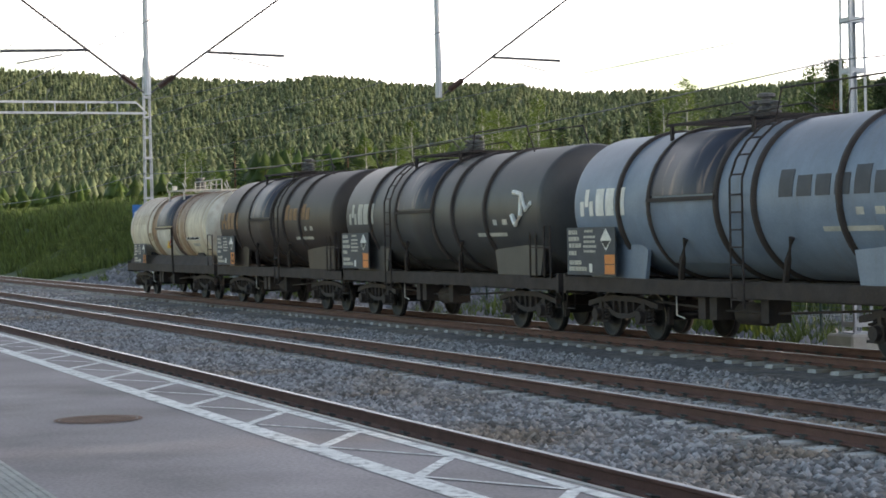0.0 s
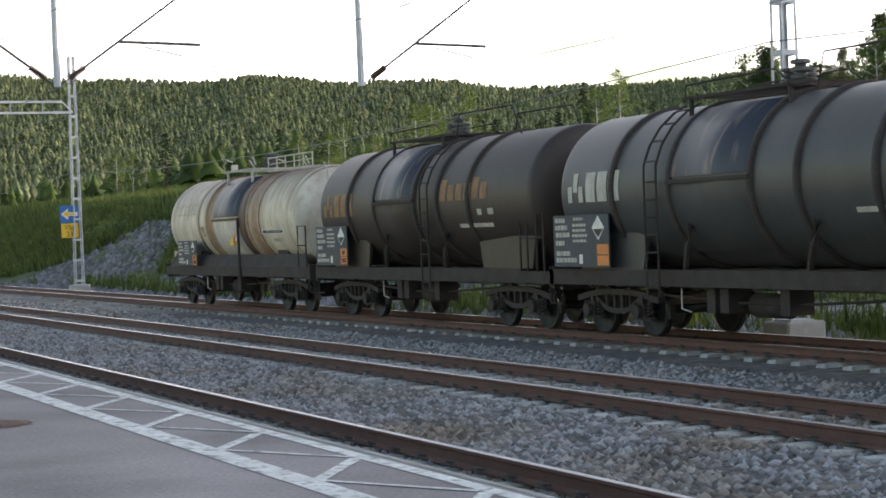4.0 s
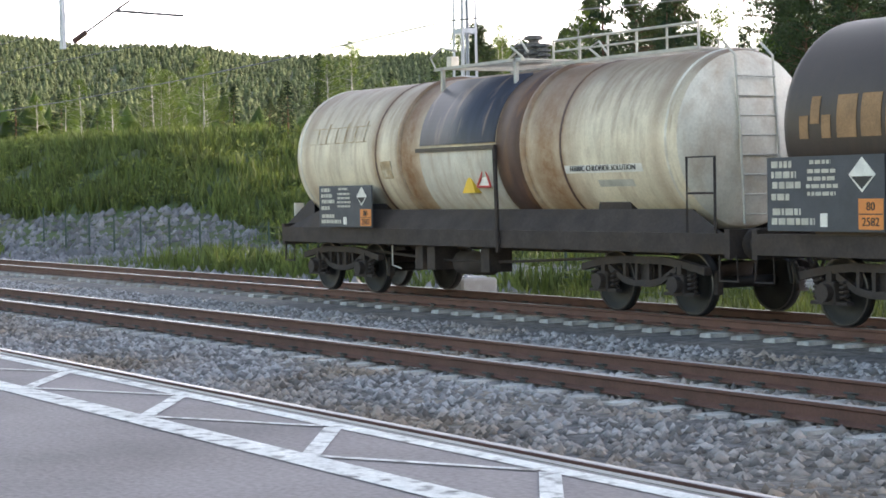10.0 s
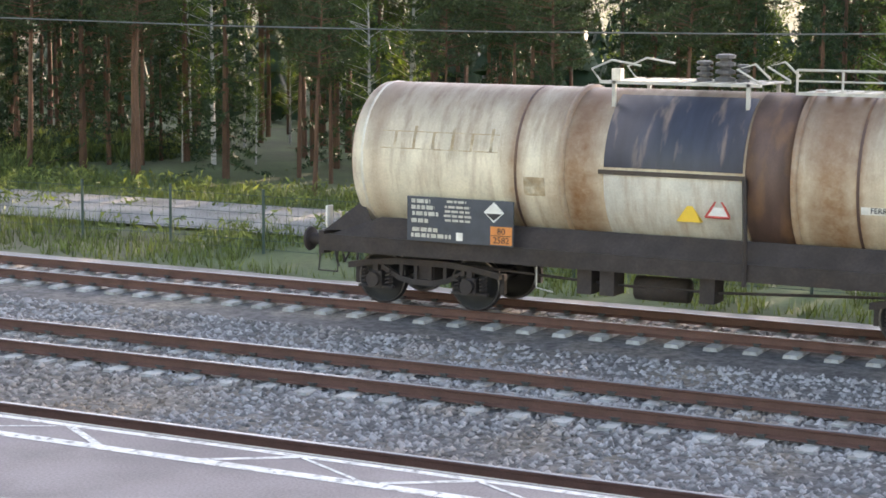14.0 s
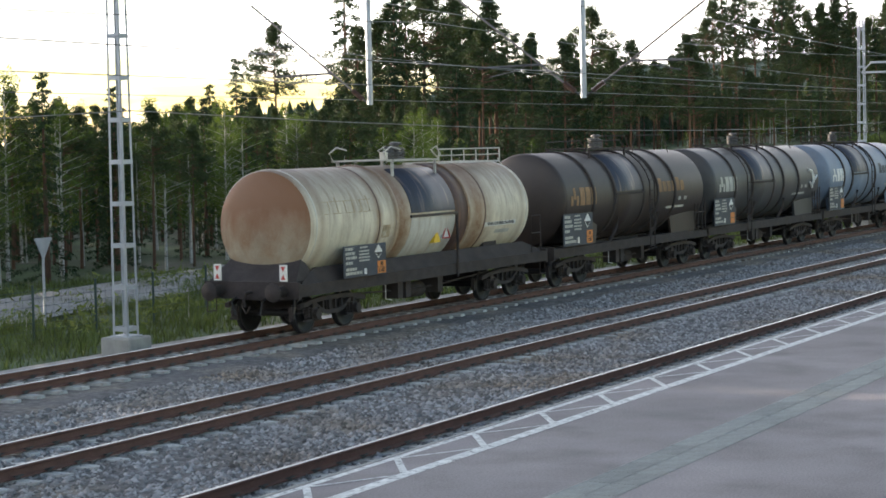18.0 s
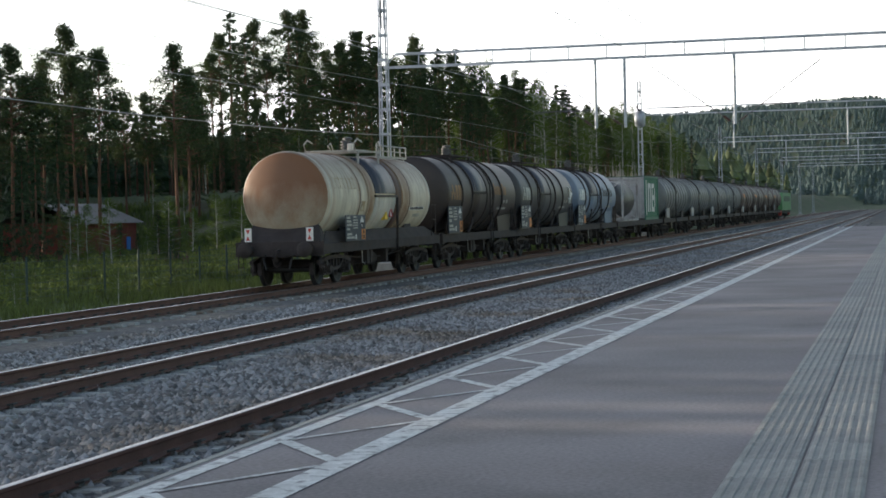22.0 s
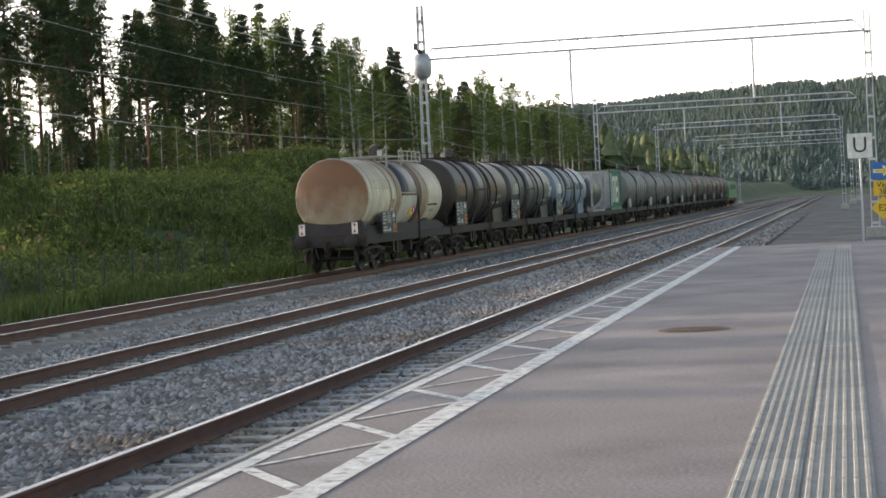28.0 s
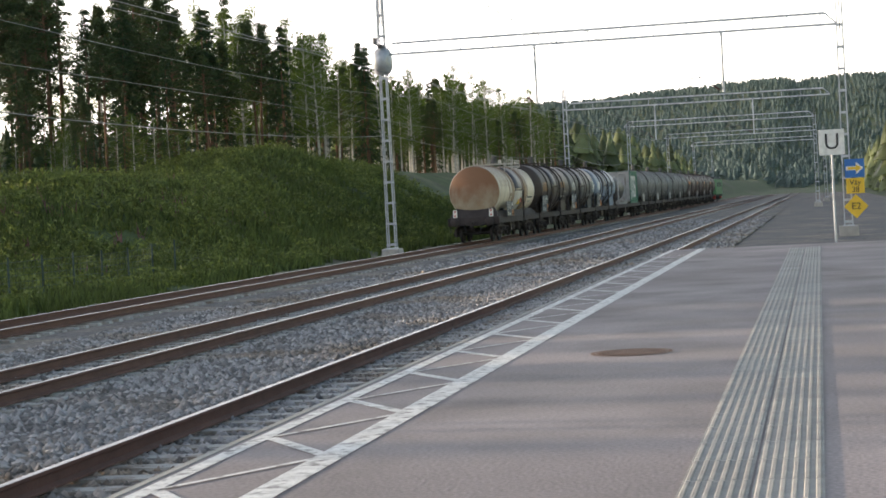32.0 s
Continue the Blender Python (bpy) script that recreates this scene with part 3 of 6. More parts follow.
RAIL_MESH, SLEEPER_MESH, CLIP_MESH = rail_mesh(-420, 520), sleeper_mesh(), clip_mesh()
tracks = []
for yc in TRACKS:
    track = thing("track", "rusty brown rails on grey concrete sleepers", "railway track", "tracks", "structure", pose(0, yc, RAIL_Z))
    for side in (-1, 1):
        r = part("rail", RAIL_MESH, RAIL, track, "rusty rail with a bright worn head")
        r.location = (0, side * HALF, 0)
    tracks.append(track)


# ---- platform ----
platform = thing("platform", "grey asphalt platform with white edge markings", "platform", kind="structure", m=pose(0, 0, PLATFORM_Z))
END = 102.0
s = Shape()
s.add([(-130, 0.12, 0), (END, 0.12, 0), (END, -40, 0), (-130, -40, 0), (-130, 0.12, -1.2), (END, 0.12, -1.2), (END, -40, -1.2), (-130, -40, -1.2)],
      [(3, 2, 1, 0), (0, 1, 5, 4), (1, 2, 6, 5), (2, 3, 7, 6), (3, 0, 4, 7)])
part("surface", s, ASPHALT, platform, "worn grey asphalt")
s = Shape()
for i in range(110):
    x = -130 + 2.0 * i
    s.box(x + 0.006, x + 1.994, 0.124, 0.17, -0.22, 0.004)
part("edge_coping", s, CONCRETE, platform, "pale concrete edge stones")


def strip(points, width, z=0.004):
    """A painted line along (x, y) points, a little proud of the asphalt."""
    s = Shape()
    for (x0, y0), (x1, y1) in zip(points, points[1:]):
        d = Vector((x1 - x0, y1 - y0)).normalized() * (width / 2)
        s.add([(x0 - d.y, y0 + d.x, z), (x0 + d.y, y0 - d.x, z), (x1 + d.y, y1 - d.x, z), (x1 - d.y, y1 + d.x, z)], [(0, 1, 2, 3)])
    return s


part("edge_line", strip([(-129, 0.03), (END, 0.03)], 0.10), PAINT, platform, "white painted edge line")
part("safety_line", strip([(-129, -0.61), (END, -0.61)], 0.17, 0.0045), PAINT, platform, "broad worn white safety line")
STEP = 1.925
for i in range(55):
    for d, x in ((-1, -6.5 + STEP * i), (1, -9.3 - 1.74 * i)):
        part("zigzag_mark", strip([(x, -0.015), (x + 0.78 * d, -0.55)], 0.085, 0.005), PAINT, platform)
        part("zigzag_mark", strip([(x - 0.06 * d, -0.03), (x - 1.0 * d, -0.55)], 0.045, 0.0055), PAINT, platform)

# tactile paving
def tactile_mesh(n):
    s = Shape()
    w = 0.32
    s.box(0.004, w * n - 0.004, 0.004, w - 0.004, -0.03, 0.006)
    for k in range(6):
        y = 0.03 + k * 0.052
        s.add([(0.01, y - 0.014, 0.006), (w * n - 0.01, y - 0.014, 0.006), (w * n - 0.01, y + 0.014, 0.006), (0.01, y + 0.014, 0.006), (0.016, y - 0.008, 0.012), (w * n - 0.016, y - 0.008, 0.012), (w * n - 0.016, y + 0.008, 0.012), (0.016, y + 0.008, 0.012)],
              [(4, 5, 6, 7), (0, 1, 5, 4), (2, 3, 7, 6), (1, 2, 6, 5), (3, 0, 4, 7)])
    return s.mesh("slab")


SLAB_MESH = tactile_mesh(2)
paving = thing("tactile_paving", "two rows of ribbed pale concrete slabs", "paving", kind="structure", m=pose(0, 0, PLATFORM_Z))
for row in range(2):
    for i in range(206):
        x = -32 + 0.64 * i
        sl = part("slab", SLAB_MESH, SLAB, paving)
        sl.matrix_basis = pose(x, -3.215 + 0.325 * row, 0.0, 0, 0, 0)

# manhole covers
for mx, my in ((-20.0, -1.45), (75.5, -1.65)):
    hole = thing("manhole_cover", "rusty brown round cast-iron cover set in the asphalt", "manhole cover", "manhole covers", m=pose(mx, my, PLATFORM_Z))
    s = Shape()
    for k in range(24):
        a, b = 2 * math.pi * k / 24, 2 * math.pi * (k + 1) / 24
        for r0, r1 in ((0.31, 0.345),):
            s.add([(math.cos(a) * r0, math.sin(a) * r0, 0.006), (math.cos(a) * r1, math.sin(a) * r1, 0.006), (math.cos(b) * r1, math.sin(b) * r1, 0.006), (math.cos(b) * r0, math.sin(b) * r0, 0.006)], [(0, 1, 2, 3)])
    RUST = bpy.data.materials.get("rusty_iron") or material("rusty_iron", (0.14, 0.075, 0.05), 0.85, spread=0.25, scale=9, fine=50, bump=0.4)
    part("frame", s, RUST, hole)
    s = Shape()
    s.add([(math.cos(2 * math.pi * k / 24) * 0.3, math.sin(2 * math.pi * k / 24) * 0.3, 0.007) for k in range(24)], [tuple(range(24))])
    ribs = []
    for k in range(-7, 8):
        u = math.sqrt(0.28 ** 2 - (k * 0.036) ** 2)
        ribs.append(Shape().box(-u, u, k * 0.036 - 0.009, k * 0.036 + 0.009, 0.006, 0.010))
    lid = part("lid", s, RUST, hole)
    for rib_shape in ribs:
        part("rib", rib_shape, RUST, lid)

yard = Shape()
for i in range(60):
    x = END - 1 + 7 * i
    for y in (-12, -8, -4, -1.5, 0.4):
        yard.v.append((x, y, -1.17 + 0.05 * noise.noise((x * 0.3, y * 0.5, 1.0))))
yard.f = [(i * 5 + k, (i + 1) * 5 + k, (i + 1) * 5 + k + 1, i * 5 + k + 1) for i in range(59) for k in range(4)]
tagged(part("gravel_yard", yard, BALLAST_BED, smooth=True), "grey gravel beside the track past the platform", "gravel", kind="structure")

# ---- overhead line ----
def lattice_mast(x, y, z0, z1, label, w=0.32, facing=0):
    """Two channel legs with battens on a concrete foot."""
    mast = thing("catenary_mast", label, "mast", "catenary masts", m=pose(x, y, z0))
    s = Shape()
    s.box(-0.42, 0.42, -0.42, 0.42, -0.5, 0.62, 0.04)
    part("foundation", s, CONCRETE, mast, "pale concrete foot")
    hgt = z1 - z0
    taper = 0.72
    for sx in (-1, 1):
        for sy in (-1, 1):
            s = Shape()
            for a, b in ((0.055, 0.012), (0.012, 0.055)):
                x0, y0 = w * sx, w * sy
                x1, y1 = w * sx * taper, w * sy * taper
                q = ((0, 0), (-a * sx, 0), (-a * sx, -b * sy), (0, -b * sy))
                s.add([(x0 + i, y0 + j, 0.62) for i, j in q] + [(x1 + i, y1 + j, hgt) for i, j in q], [(0, 1, 5, 4), (1, 2, 6, 5), (2, 3, 7, 6), (3, 0, 4, 7), (4, 5, 6, 7)])
            part("leg", s, GALV, mast)
    z = 0.8
    while z < hgt - 0.2:
        u = w * (1 + (taper - 1) * z / hgt)
        for q in (-1, 1):
            s = Shape()
            s.box(-u, u, q * u - 0.008, q * u + 0.008, z - 0.05, z + 0.05)
            part("batten", s, GALV, mast)
            s = Shape()
            s.box(q * u - 0.008, q * u + 0.008, -u, u, z - 0.05, z + 0.05)
            part("batten", s, GALV, mast)
        z += 0.95
    s = Shape()
    s.box(-w - 0.05, w + 0.05, -w - 0.05, w + 0.05, 0.62, 0.65)
    part("base_plate", s, GALV, mast)
    s = Shape()
    for q in (-0.16, 0.16):
        s.tube([(q, 0, hgt - 1.2), (q, 0, hgt + 0.7)], 0.02, 6)
    part("top_rod", s, DARKSTEEL, mast)
    return mast


def portal_beam(x, y0, y1, z, label):
    beam = thing("portal_beam", label, "beam", "portal beams", m=pose(x, 0, z))
    for dz in (0.0, 0.5):
        s = Shape()
        s.box(-0.04, 0.04, y0 + (0.5 if dz else 0), y1 - (0.5 if dz else 0), dz - 0.05, dz + 0.05)
        part("chord", s, GALV, beam)
    y = y0 + 0.7
    while y < y1 - 0.4:
        s = Shape()
        s.box(-0.02, 0.02, y - 0.02, y + 0.02, 0.0, 0.5)
        part("strut", s, GALV, beam)
        y += 1.45
    for e0, e1 in ((y0, y0 + 0.5), (y1, y1 - 0.5)):
        s = Shape()
        s.tube([(0, e0, 0), (0, e1, 0.5)], 0.035, 6)
        part("end_strut", s, GALV, beam)
    return beam


def dropper(x, y, z, top, toward):
    """A tube hanging from the beam with two stays, their insulators and a steady arm."""
    d = thing("dropper_post", "grey hanging tube with wire stays and brown insulators", "dropper", "dropper posts", m=pose(x, y, z))
    s = Shape()
    s.tube([(0, 0, 0), (0, 0, top - z)], 0.06, 10)
    part("tube", s, GALV, d)
    for side in (-1, 1) if toward > 1 else (1,):
        p0, p1 = Vector((0, 0.05 * side, 0.03)), Vector((0.25, 3.1 * side, 2.25))
        q0, q1 = p0.lerp(p1, 0.045), p0.lerp(p1, 0.125)
        s = Shape()
        s.tube([p0, q0], 0.012, 5)
        s.tube([q1, p1], 0.022, 6)
        part("stay", s, DARKSTEEL, d)
        s = Shape()
        s.ribbed(q0, q1, 9, 0.025, 0.055)
        part("insulator", s, INSUL, d)
        s = Shape()
        m0 = p0.lerp(p1, 0.30)
        s.tube([m0, m0 + Vector((-0.1, 1.35 * side, -0.03))], 0.026, 6)
        s.tube([m0 + Vector((0, 0.4 * side, 0)), m0 + Vector((0, 0.4 * side, -0.08)), m0 + Vector((-0.1, 1.1 * side, -0.22))], 0.012, 5)
        part("steady_arm", s, DARKSTEEL, d)
    return d


MASTS = {}
# along the line: mast top, beam height, dropper places, dropper foot
POLES = ((-92.0, 9.8, 7.2, (2.85, 7.7), 3.8, "tall grey steel lattice mast with signs on a concrete foot"), (-35.0, 8.2, 6.05, (2.55, 7.6), 3.58, "grey steel lattice mast with a station sign on a concrete foot"),
         (11.0, 9.3, 7.4, (4.5, 9.4), 4.3, "bluish grey steel lattice mast on a concrete foot"), (72.0, 9.4, 6.7, (2.65, 6.7, 7.8), 4.1, "slender grey steel lattice mast on a concrete foot"),
         (143.0, 10.6, 8.05, (0.7, 9.0), 5.4, "grey lattice mast with a round box high up"), (205.0, 9.6, 7.9, (1.5, 9.0), 5.2, "grey lattice mast far along the line"))
for x, high, zb, ys, foot, label in POLES:
    MASTS[x] = lattice_mast(x, MAST_Y, -1.4, high, label, w=0.21)
    portal_beam(x, -9.3 if x < 100 else -4.3, MAST_Y, zb, "light grey steel portal beam across the tracks")
    if x < 100:
        lattice_mast(x, -9.5, PLATFORM_Z, high - 0.7, "grey steel lattice mast behind the platform", w=0.21)
    for y in ys:
        dropper(x, y, foot, zb, 2 if y < 5 and x < 80 else 1)
MASTS["H"] = lattice_mast(143.0, -4.4, -1.35, 9.0, "grey lattice mast beside the track past the platform's end", w=0.2)
for x, ys in ((250, 15.6), (300, 15.6), (350, 15.6), (250, -3.0), (300, -4.0), (350, -5.0), (400, 15.6)):
    lattice_mast(x, ys, -1.35, 8.2, "far grey lattice mast along the line", w=0.2)
for x in (250, 300, 350):
    portal_beam(x, -3, MAST_Y, 7.9, "far light grey portal beam across the tracks")

# round box on the mast past the platform
box = thing("round_box", "grey round drum fixed high on a lattice mast", "drum", m=pose(143.0, MAST_Y, 7.75))
s = Shape()
s.lathe_y([(-0.35, 0.0), (-0.35, 0.5), (-0.2, 0.62), (0.2, 0.62), (0.35, 0.5), (0.35, 0.0)], 20)
part("drum", s, GALV, box, smooth=True)
s = Shape()
s.box(-0.5, 0.5, -0.1, 0.1, 0.6, 0.75)
s.tube([(-1.6, 0, 0.7), (0.2, 0, 0.7)], 0.04, 6)
for q in (-1.5, -1.1):
    s.tube([(q, 0, 0.7), (q, 0, 1.0)], 0.05, 6)
part("bracket", s, DARKSTEEL, box)


# wires
def wire(points, r, label, sag=0.0):
    s = Shape()
    pts = []
    for a, b in zip(points, points[1:]):
        for k in range(8):
            t = k / 8
            p = Vector(a).lerp(Vector(b), t)
            p.z -= 4 * sag * t * (1 - t)
            pts.append(p)
    pts.append(Vector(points[-1]))
    s.tube(pts, r, 5)
    return tagged(part("overhead_wire", s, WIRE), label, "wire", "overhead wires")


XS = (-160, -92.0, -35.0, 11.0, 82.0, 143.0, 205.0, 250, 300, 350, 400)
for k, yc in enumerate(TRACKS):
    wire([(x, yc + (0.25 if i % 2 else -0.25), 4.62 - 0.25 * (x > 100) * 0) for i, x in enumerate(XS)], 0.008, "thin copper contact wire over a track")
    wire([(x, yc + (0.25 if i % 2 else -0.25), 5.95) for i, x in enumerate(XS)], 0.008, "thin carrier wire over a track", 0.55)
wire([(x, MAST_Y - 0.35, 4.35) for x in XS], 0.014, "pale sagging cable along the masts", 0.55)
wire([(x, MAST_Y + 0.5, 7.9) for x in XS], 0.012, "thin cable on the mast tops", 0.6)


# signs on and by the masts
def arrow_outline(d):
    pts = ((-0.42, -0.09), (0.06, -0.09), (0.06, -0.27), (0.42, 0.0), (0.06, 0.27), (0.06, 0.09), (-0.42, 0.09))
    return [(d * a, b) for a, b in pts]


def plate(name, w, h, mat, parent, m, depth=0.02, diamond=False):
    s = Shape()
    if diamond:
        s.prism_y([(0, -h / 2), (w / 2, 0), (0, h / 2), (-w / 2, 0)], 0, depth)
    else:
        s.box(-w / 2, w / 2, 0, depth, -h / 2, h / 2)
    ob = part(name, s, mat, parent)
    ob.matrix_basis = m
    return ob


def turned(x, y, z, rz):
    return pose(x, y, z, 0, 0, rz)


def sign_stack(x, y, z, rz, code, d, lozenge):
    st = thing("line_sign", "blue arrow plate over a yellow plate with black writing", "sign", "line signs", m=turned(x, y, z, rz))
    plate("arrow_plate", 0.85, 0.8, BLUE, st, pose(0, 0, 0))
    s = Shape()
    s.prism_y([(a * 0.9, b * 0.95) for a, b in arrow_outline(d)], -0.012, 0)
    part("arrow_edge", s, WHITE, st)
    s = Shape()
    s.prism_y([(a * 0.72, b * 0.6) for a, b in arrow_outline(d)], -0.02, 0)
    part("arrow", s, YELLOW, st)
    plate("code_plate", 0.78, 0.66, YELLOW, st, pose(0, 0, -0.76))
    lettering("writing", "Väy", 0.33, BLACK, st, at(0, -0.012, -0.62, FRONT))
    lettering("writing", code, 0.33, BLACK, st, at(0, -0.012, -0.93, FRONT))
    if lozenge:
        plate("lozenge_plate", 1.05, 1.05, YELLOW, st, pose(0, 0, -1.65), diamond=True)
        lettering("writing", "E2", 0.42, BLACK, st, at(0, -0.012, -1.65, FRONT))
    return st


sign_stack(-92.0, MAST_Y - 0.35, 2.5, 70, "23", -1, False)
sign_stack(142.6, -4.75, 1.75, -80, "38", 1, True)
usign = thing("stop_sign", "white square plate with a black letter on a grey post", "sign", m=turned(131.0, -3.75, -1.3, -80))
s = Shape()
s.tube([(0, 0.04, 0), (0, 0.04, 4.45)], 0.045, 8)
part("post", s, GALV, usign)
plate("plate", 0.95, 0.95, WHITE, usign, pose(0, -0.01, 3.98))
lettering("letter", "U", 0.85, BLACK, usign, at(0, -0.02, 3.98, FRONT))

station = thing("station_sign", "dark station name board with white writing on a mast", "sign", m=turned(-35.0, MAST_Y - 0.2, 1.8, 28))
plate("board", 1.15, 0.24, BLACK, station, pose(-0.05, 0, 0))
lettering("writing", "Höga Kusten Flygplats", 0.115, WHITE, station, at(-0.05, -0.012, 0, FRONT))
ys = thing("mast_plate", "small yellow plate with dark writing on a mast", "sign", m=turned(-35.0, MAST_Y - 0.2, 0.8, 28))
plate("plate", 0.42, 0.18, YELLOW, ys, pose(0, 0, 0))
s = Shape()
s.box(-0.15, 0.15, -0.012, 0, -0.03, 0.03)
part("writing_bar", s, BLACK, ys)

# ---- the train ----
CREAM = tank_material("cream_rusty_tank", (0.66, 0.60, 0.48), (0.17, 0.075, 0.03), 0.66, top=(0.14, 0.08, 0.055), top_amount=0.85, crown_from=2.6, crown_to=3.9,
                      bands=((4.75, 0.95, 0.9), (7.95, 1.25, 1.0), (8.9, 1.3, 0.85), (3.6, 0.35, 0.7), (9.3, 0.3, 0.8), (1.0, 0.35, 0.45), (11.6, 0.3, 0.4)))
CREAM_END = tank_material("rusty_tank_end", (0.36, 0.30, 0.22), (0.19, 0.085, 0.036), 0.9, top=(0.20, 0.085, 0.035), top_amount=0.95, crown_from=1.9, crown_to=2.9)
PALE_PANEL = tank_material("pale_side_panel", (0.62, 0.60, 0.54), (0.22, 0.12, 0.06), 0.7, top_amount=0.0)
BITUMEN = material("blue_black_coating", (0.032, 0.037, 0.058), 0.45, spread=0.2, scale=2, bump=0.1, stretch=(3, 1, 0.5), second=(0.20, 0.15, 0.13), second_amount=0.2, second_scale=1.6)
FADED = material("stained_marks", (0.36, 0.27, 0.17), 0.8, spread=0.3, scale=6, bump=0.05, second=(0.5, 0.44, 0.34), second_amount=0.6, second_scale=5)
BAND = material("purple_brown_coating", (0.10, 0.058, 0.048), 0.6, spread=0.25, scale=2.5, bump=0.1, stretch=(2, 1, 0.6), second=(0.17, 0.09, 0.05), second_amount=0.4, second_scale=1.8)
DARKTANK = tank_material("brown_black_tank", (0.040, 0.029, 0.026), (0.062, 0.036, 0.026), 0.5, top=(0.036, 0.027, 0.024), top_amount=0.8, rough=0.5)
GREYTANK = tank_material("dark_grey_tank", (0.055, 0.056, 0.06), (0.07, 0.05, 0.04), 0.4, top=(0.06, 0.05, 0.048), top_amount=0.6, rough=0.45)
BLUETANK = tank_material("grey_blue_tank", (0.17, 0.225, 0.31), (0.11, 0.09, 0.08), 0.35, top=(0.12, 0.12, 0.13), top_amount=0.4, rough=0.45)
RIBTANK = tank_material("grey_ribbed_tank", (0.16, 0.165, 0.17), (0.10, 0.08, 0.065), 0.5, top=(0.2, 0.2, 0.2), top_amount=0.4, rough=0.4)
BROWNTANK = tank_material("red_brown_tank", (0.10, 0.075, 0.07), (0.13, 0.07, 0.05), 0.5, top=(0.14, 0.12, 0.11), top_amount=0.4, rough=0.45)


def tank_shell(x0, x1, r, z):
    """Cylinder with dished ends and rounded knuckles."""
    body, ends = Shape(), []
    body.lathe_x([(x0, r - 0.04), (x0 + 0.05, r - 0.008), (x0 + 0.12, r), (x1 - 0.12, r), (x1 - 0.05, r - 0.008), (x1, r - 0.04)], 56, 0, z)
    for x, d in ((x0, -1), (x1, 1)):
        s = Shape()
        s.lathe_x([(x, r - 0.04), (x + d * 0.06, r - 0.12)] + [(x + d * (0.06 + 0.24 * (1 - (q / (r - 0.12)) ** 2)), q) for q in [(r - 0.12) * (1 - k / 8) for k in range(1, 8)]] + [(x + d * 0.3, 0.001)], 56, 0, z)
        ends.append(s)
    return body, ends


def hoop(x, r, z, w=0.09, t=0.03):
    s = Shape()
    s.lathe_x([(x - w / 2, r), (x - w / 2 + 0.01, r + t), (x + w / 2 - 0.01, r + t), (x + w / 2, r)], 48, 0, z)
    return s


def arc_panel(x0, x1, r, z, a0, a1, t=0.03):
    """A curved sheet over the near side; angles from straight down the -y side, upwards."""
    s = Shape()
    s.lathe_x([(x0, r), (x0, r + t), (x1, r + t), (x1, r)], 16, 0, z, math.pi - a1, math.pi - a0)
    return s


def wheelset(x, parent):
    axle = Shape()
    axle.lathe_y([(-0.98, 0.001), (-0.98, 0.065), (-0.76, 0.085), (0.76, 0.085), (0.98, 0.065), (0.98, 0.001)], 12)
    ws = part("wheelset", axle, WHEEL, parent, smooth=True)
    ws.location = (x, 0, 0.46)
    for side in (-1, 1):
        s = Shape()
        y = side * 0.755
        s.lathe_y([(y - 0.03, 0.001), (y - 0.04, 0.13), (y - 0.012, 0.17), (y - 0.012, 0.37), (y - 0.055, 0.40), (y - 0.065, 0.455), (y + 0.06, 0.465), (y + 0.065, 0.44) if side < 0 else (y + 0.065, 0.455), (y + 0.05, 0.40), (y + 0.012, 0.37), (y + 0.012, 0.17), (y + 0.04, 0.13), (y + 0.03, 0.001)], 28)
        part("wheel", s, WHEEL, ws, smooth=True)
        s = Shape()
        s.lathe_y([(y - 0.064, 0.43), (y - 0.066, 0.458), (y - 0.07, 0.458), (y - 0.07, 0.43)], 28)
        part("rim", s, TREAD, ws, "bright worn rim", smooth=True)
    return ws


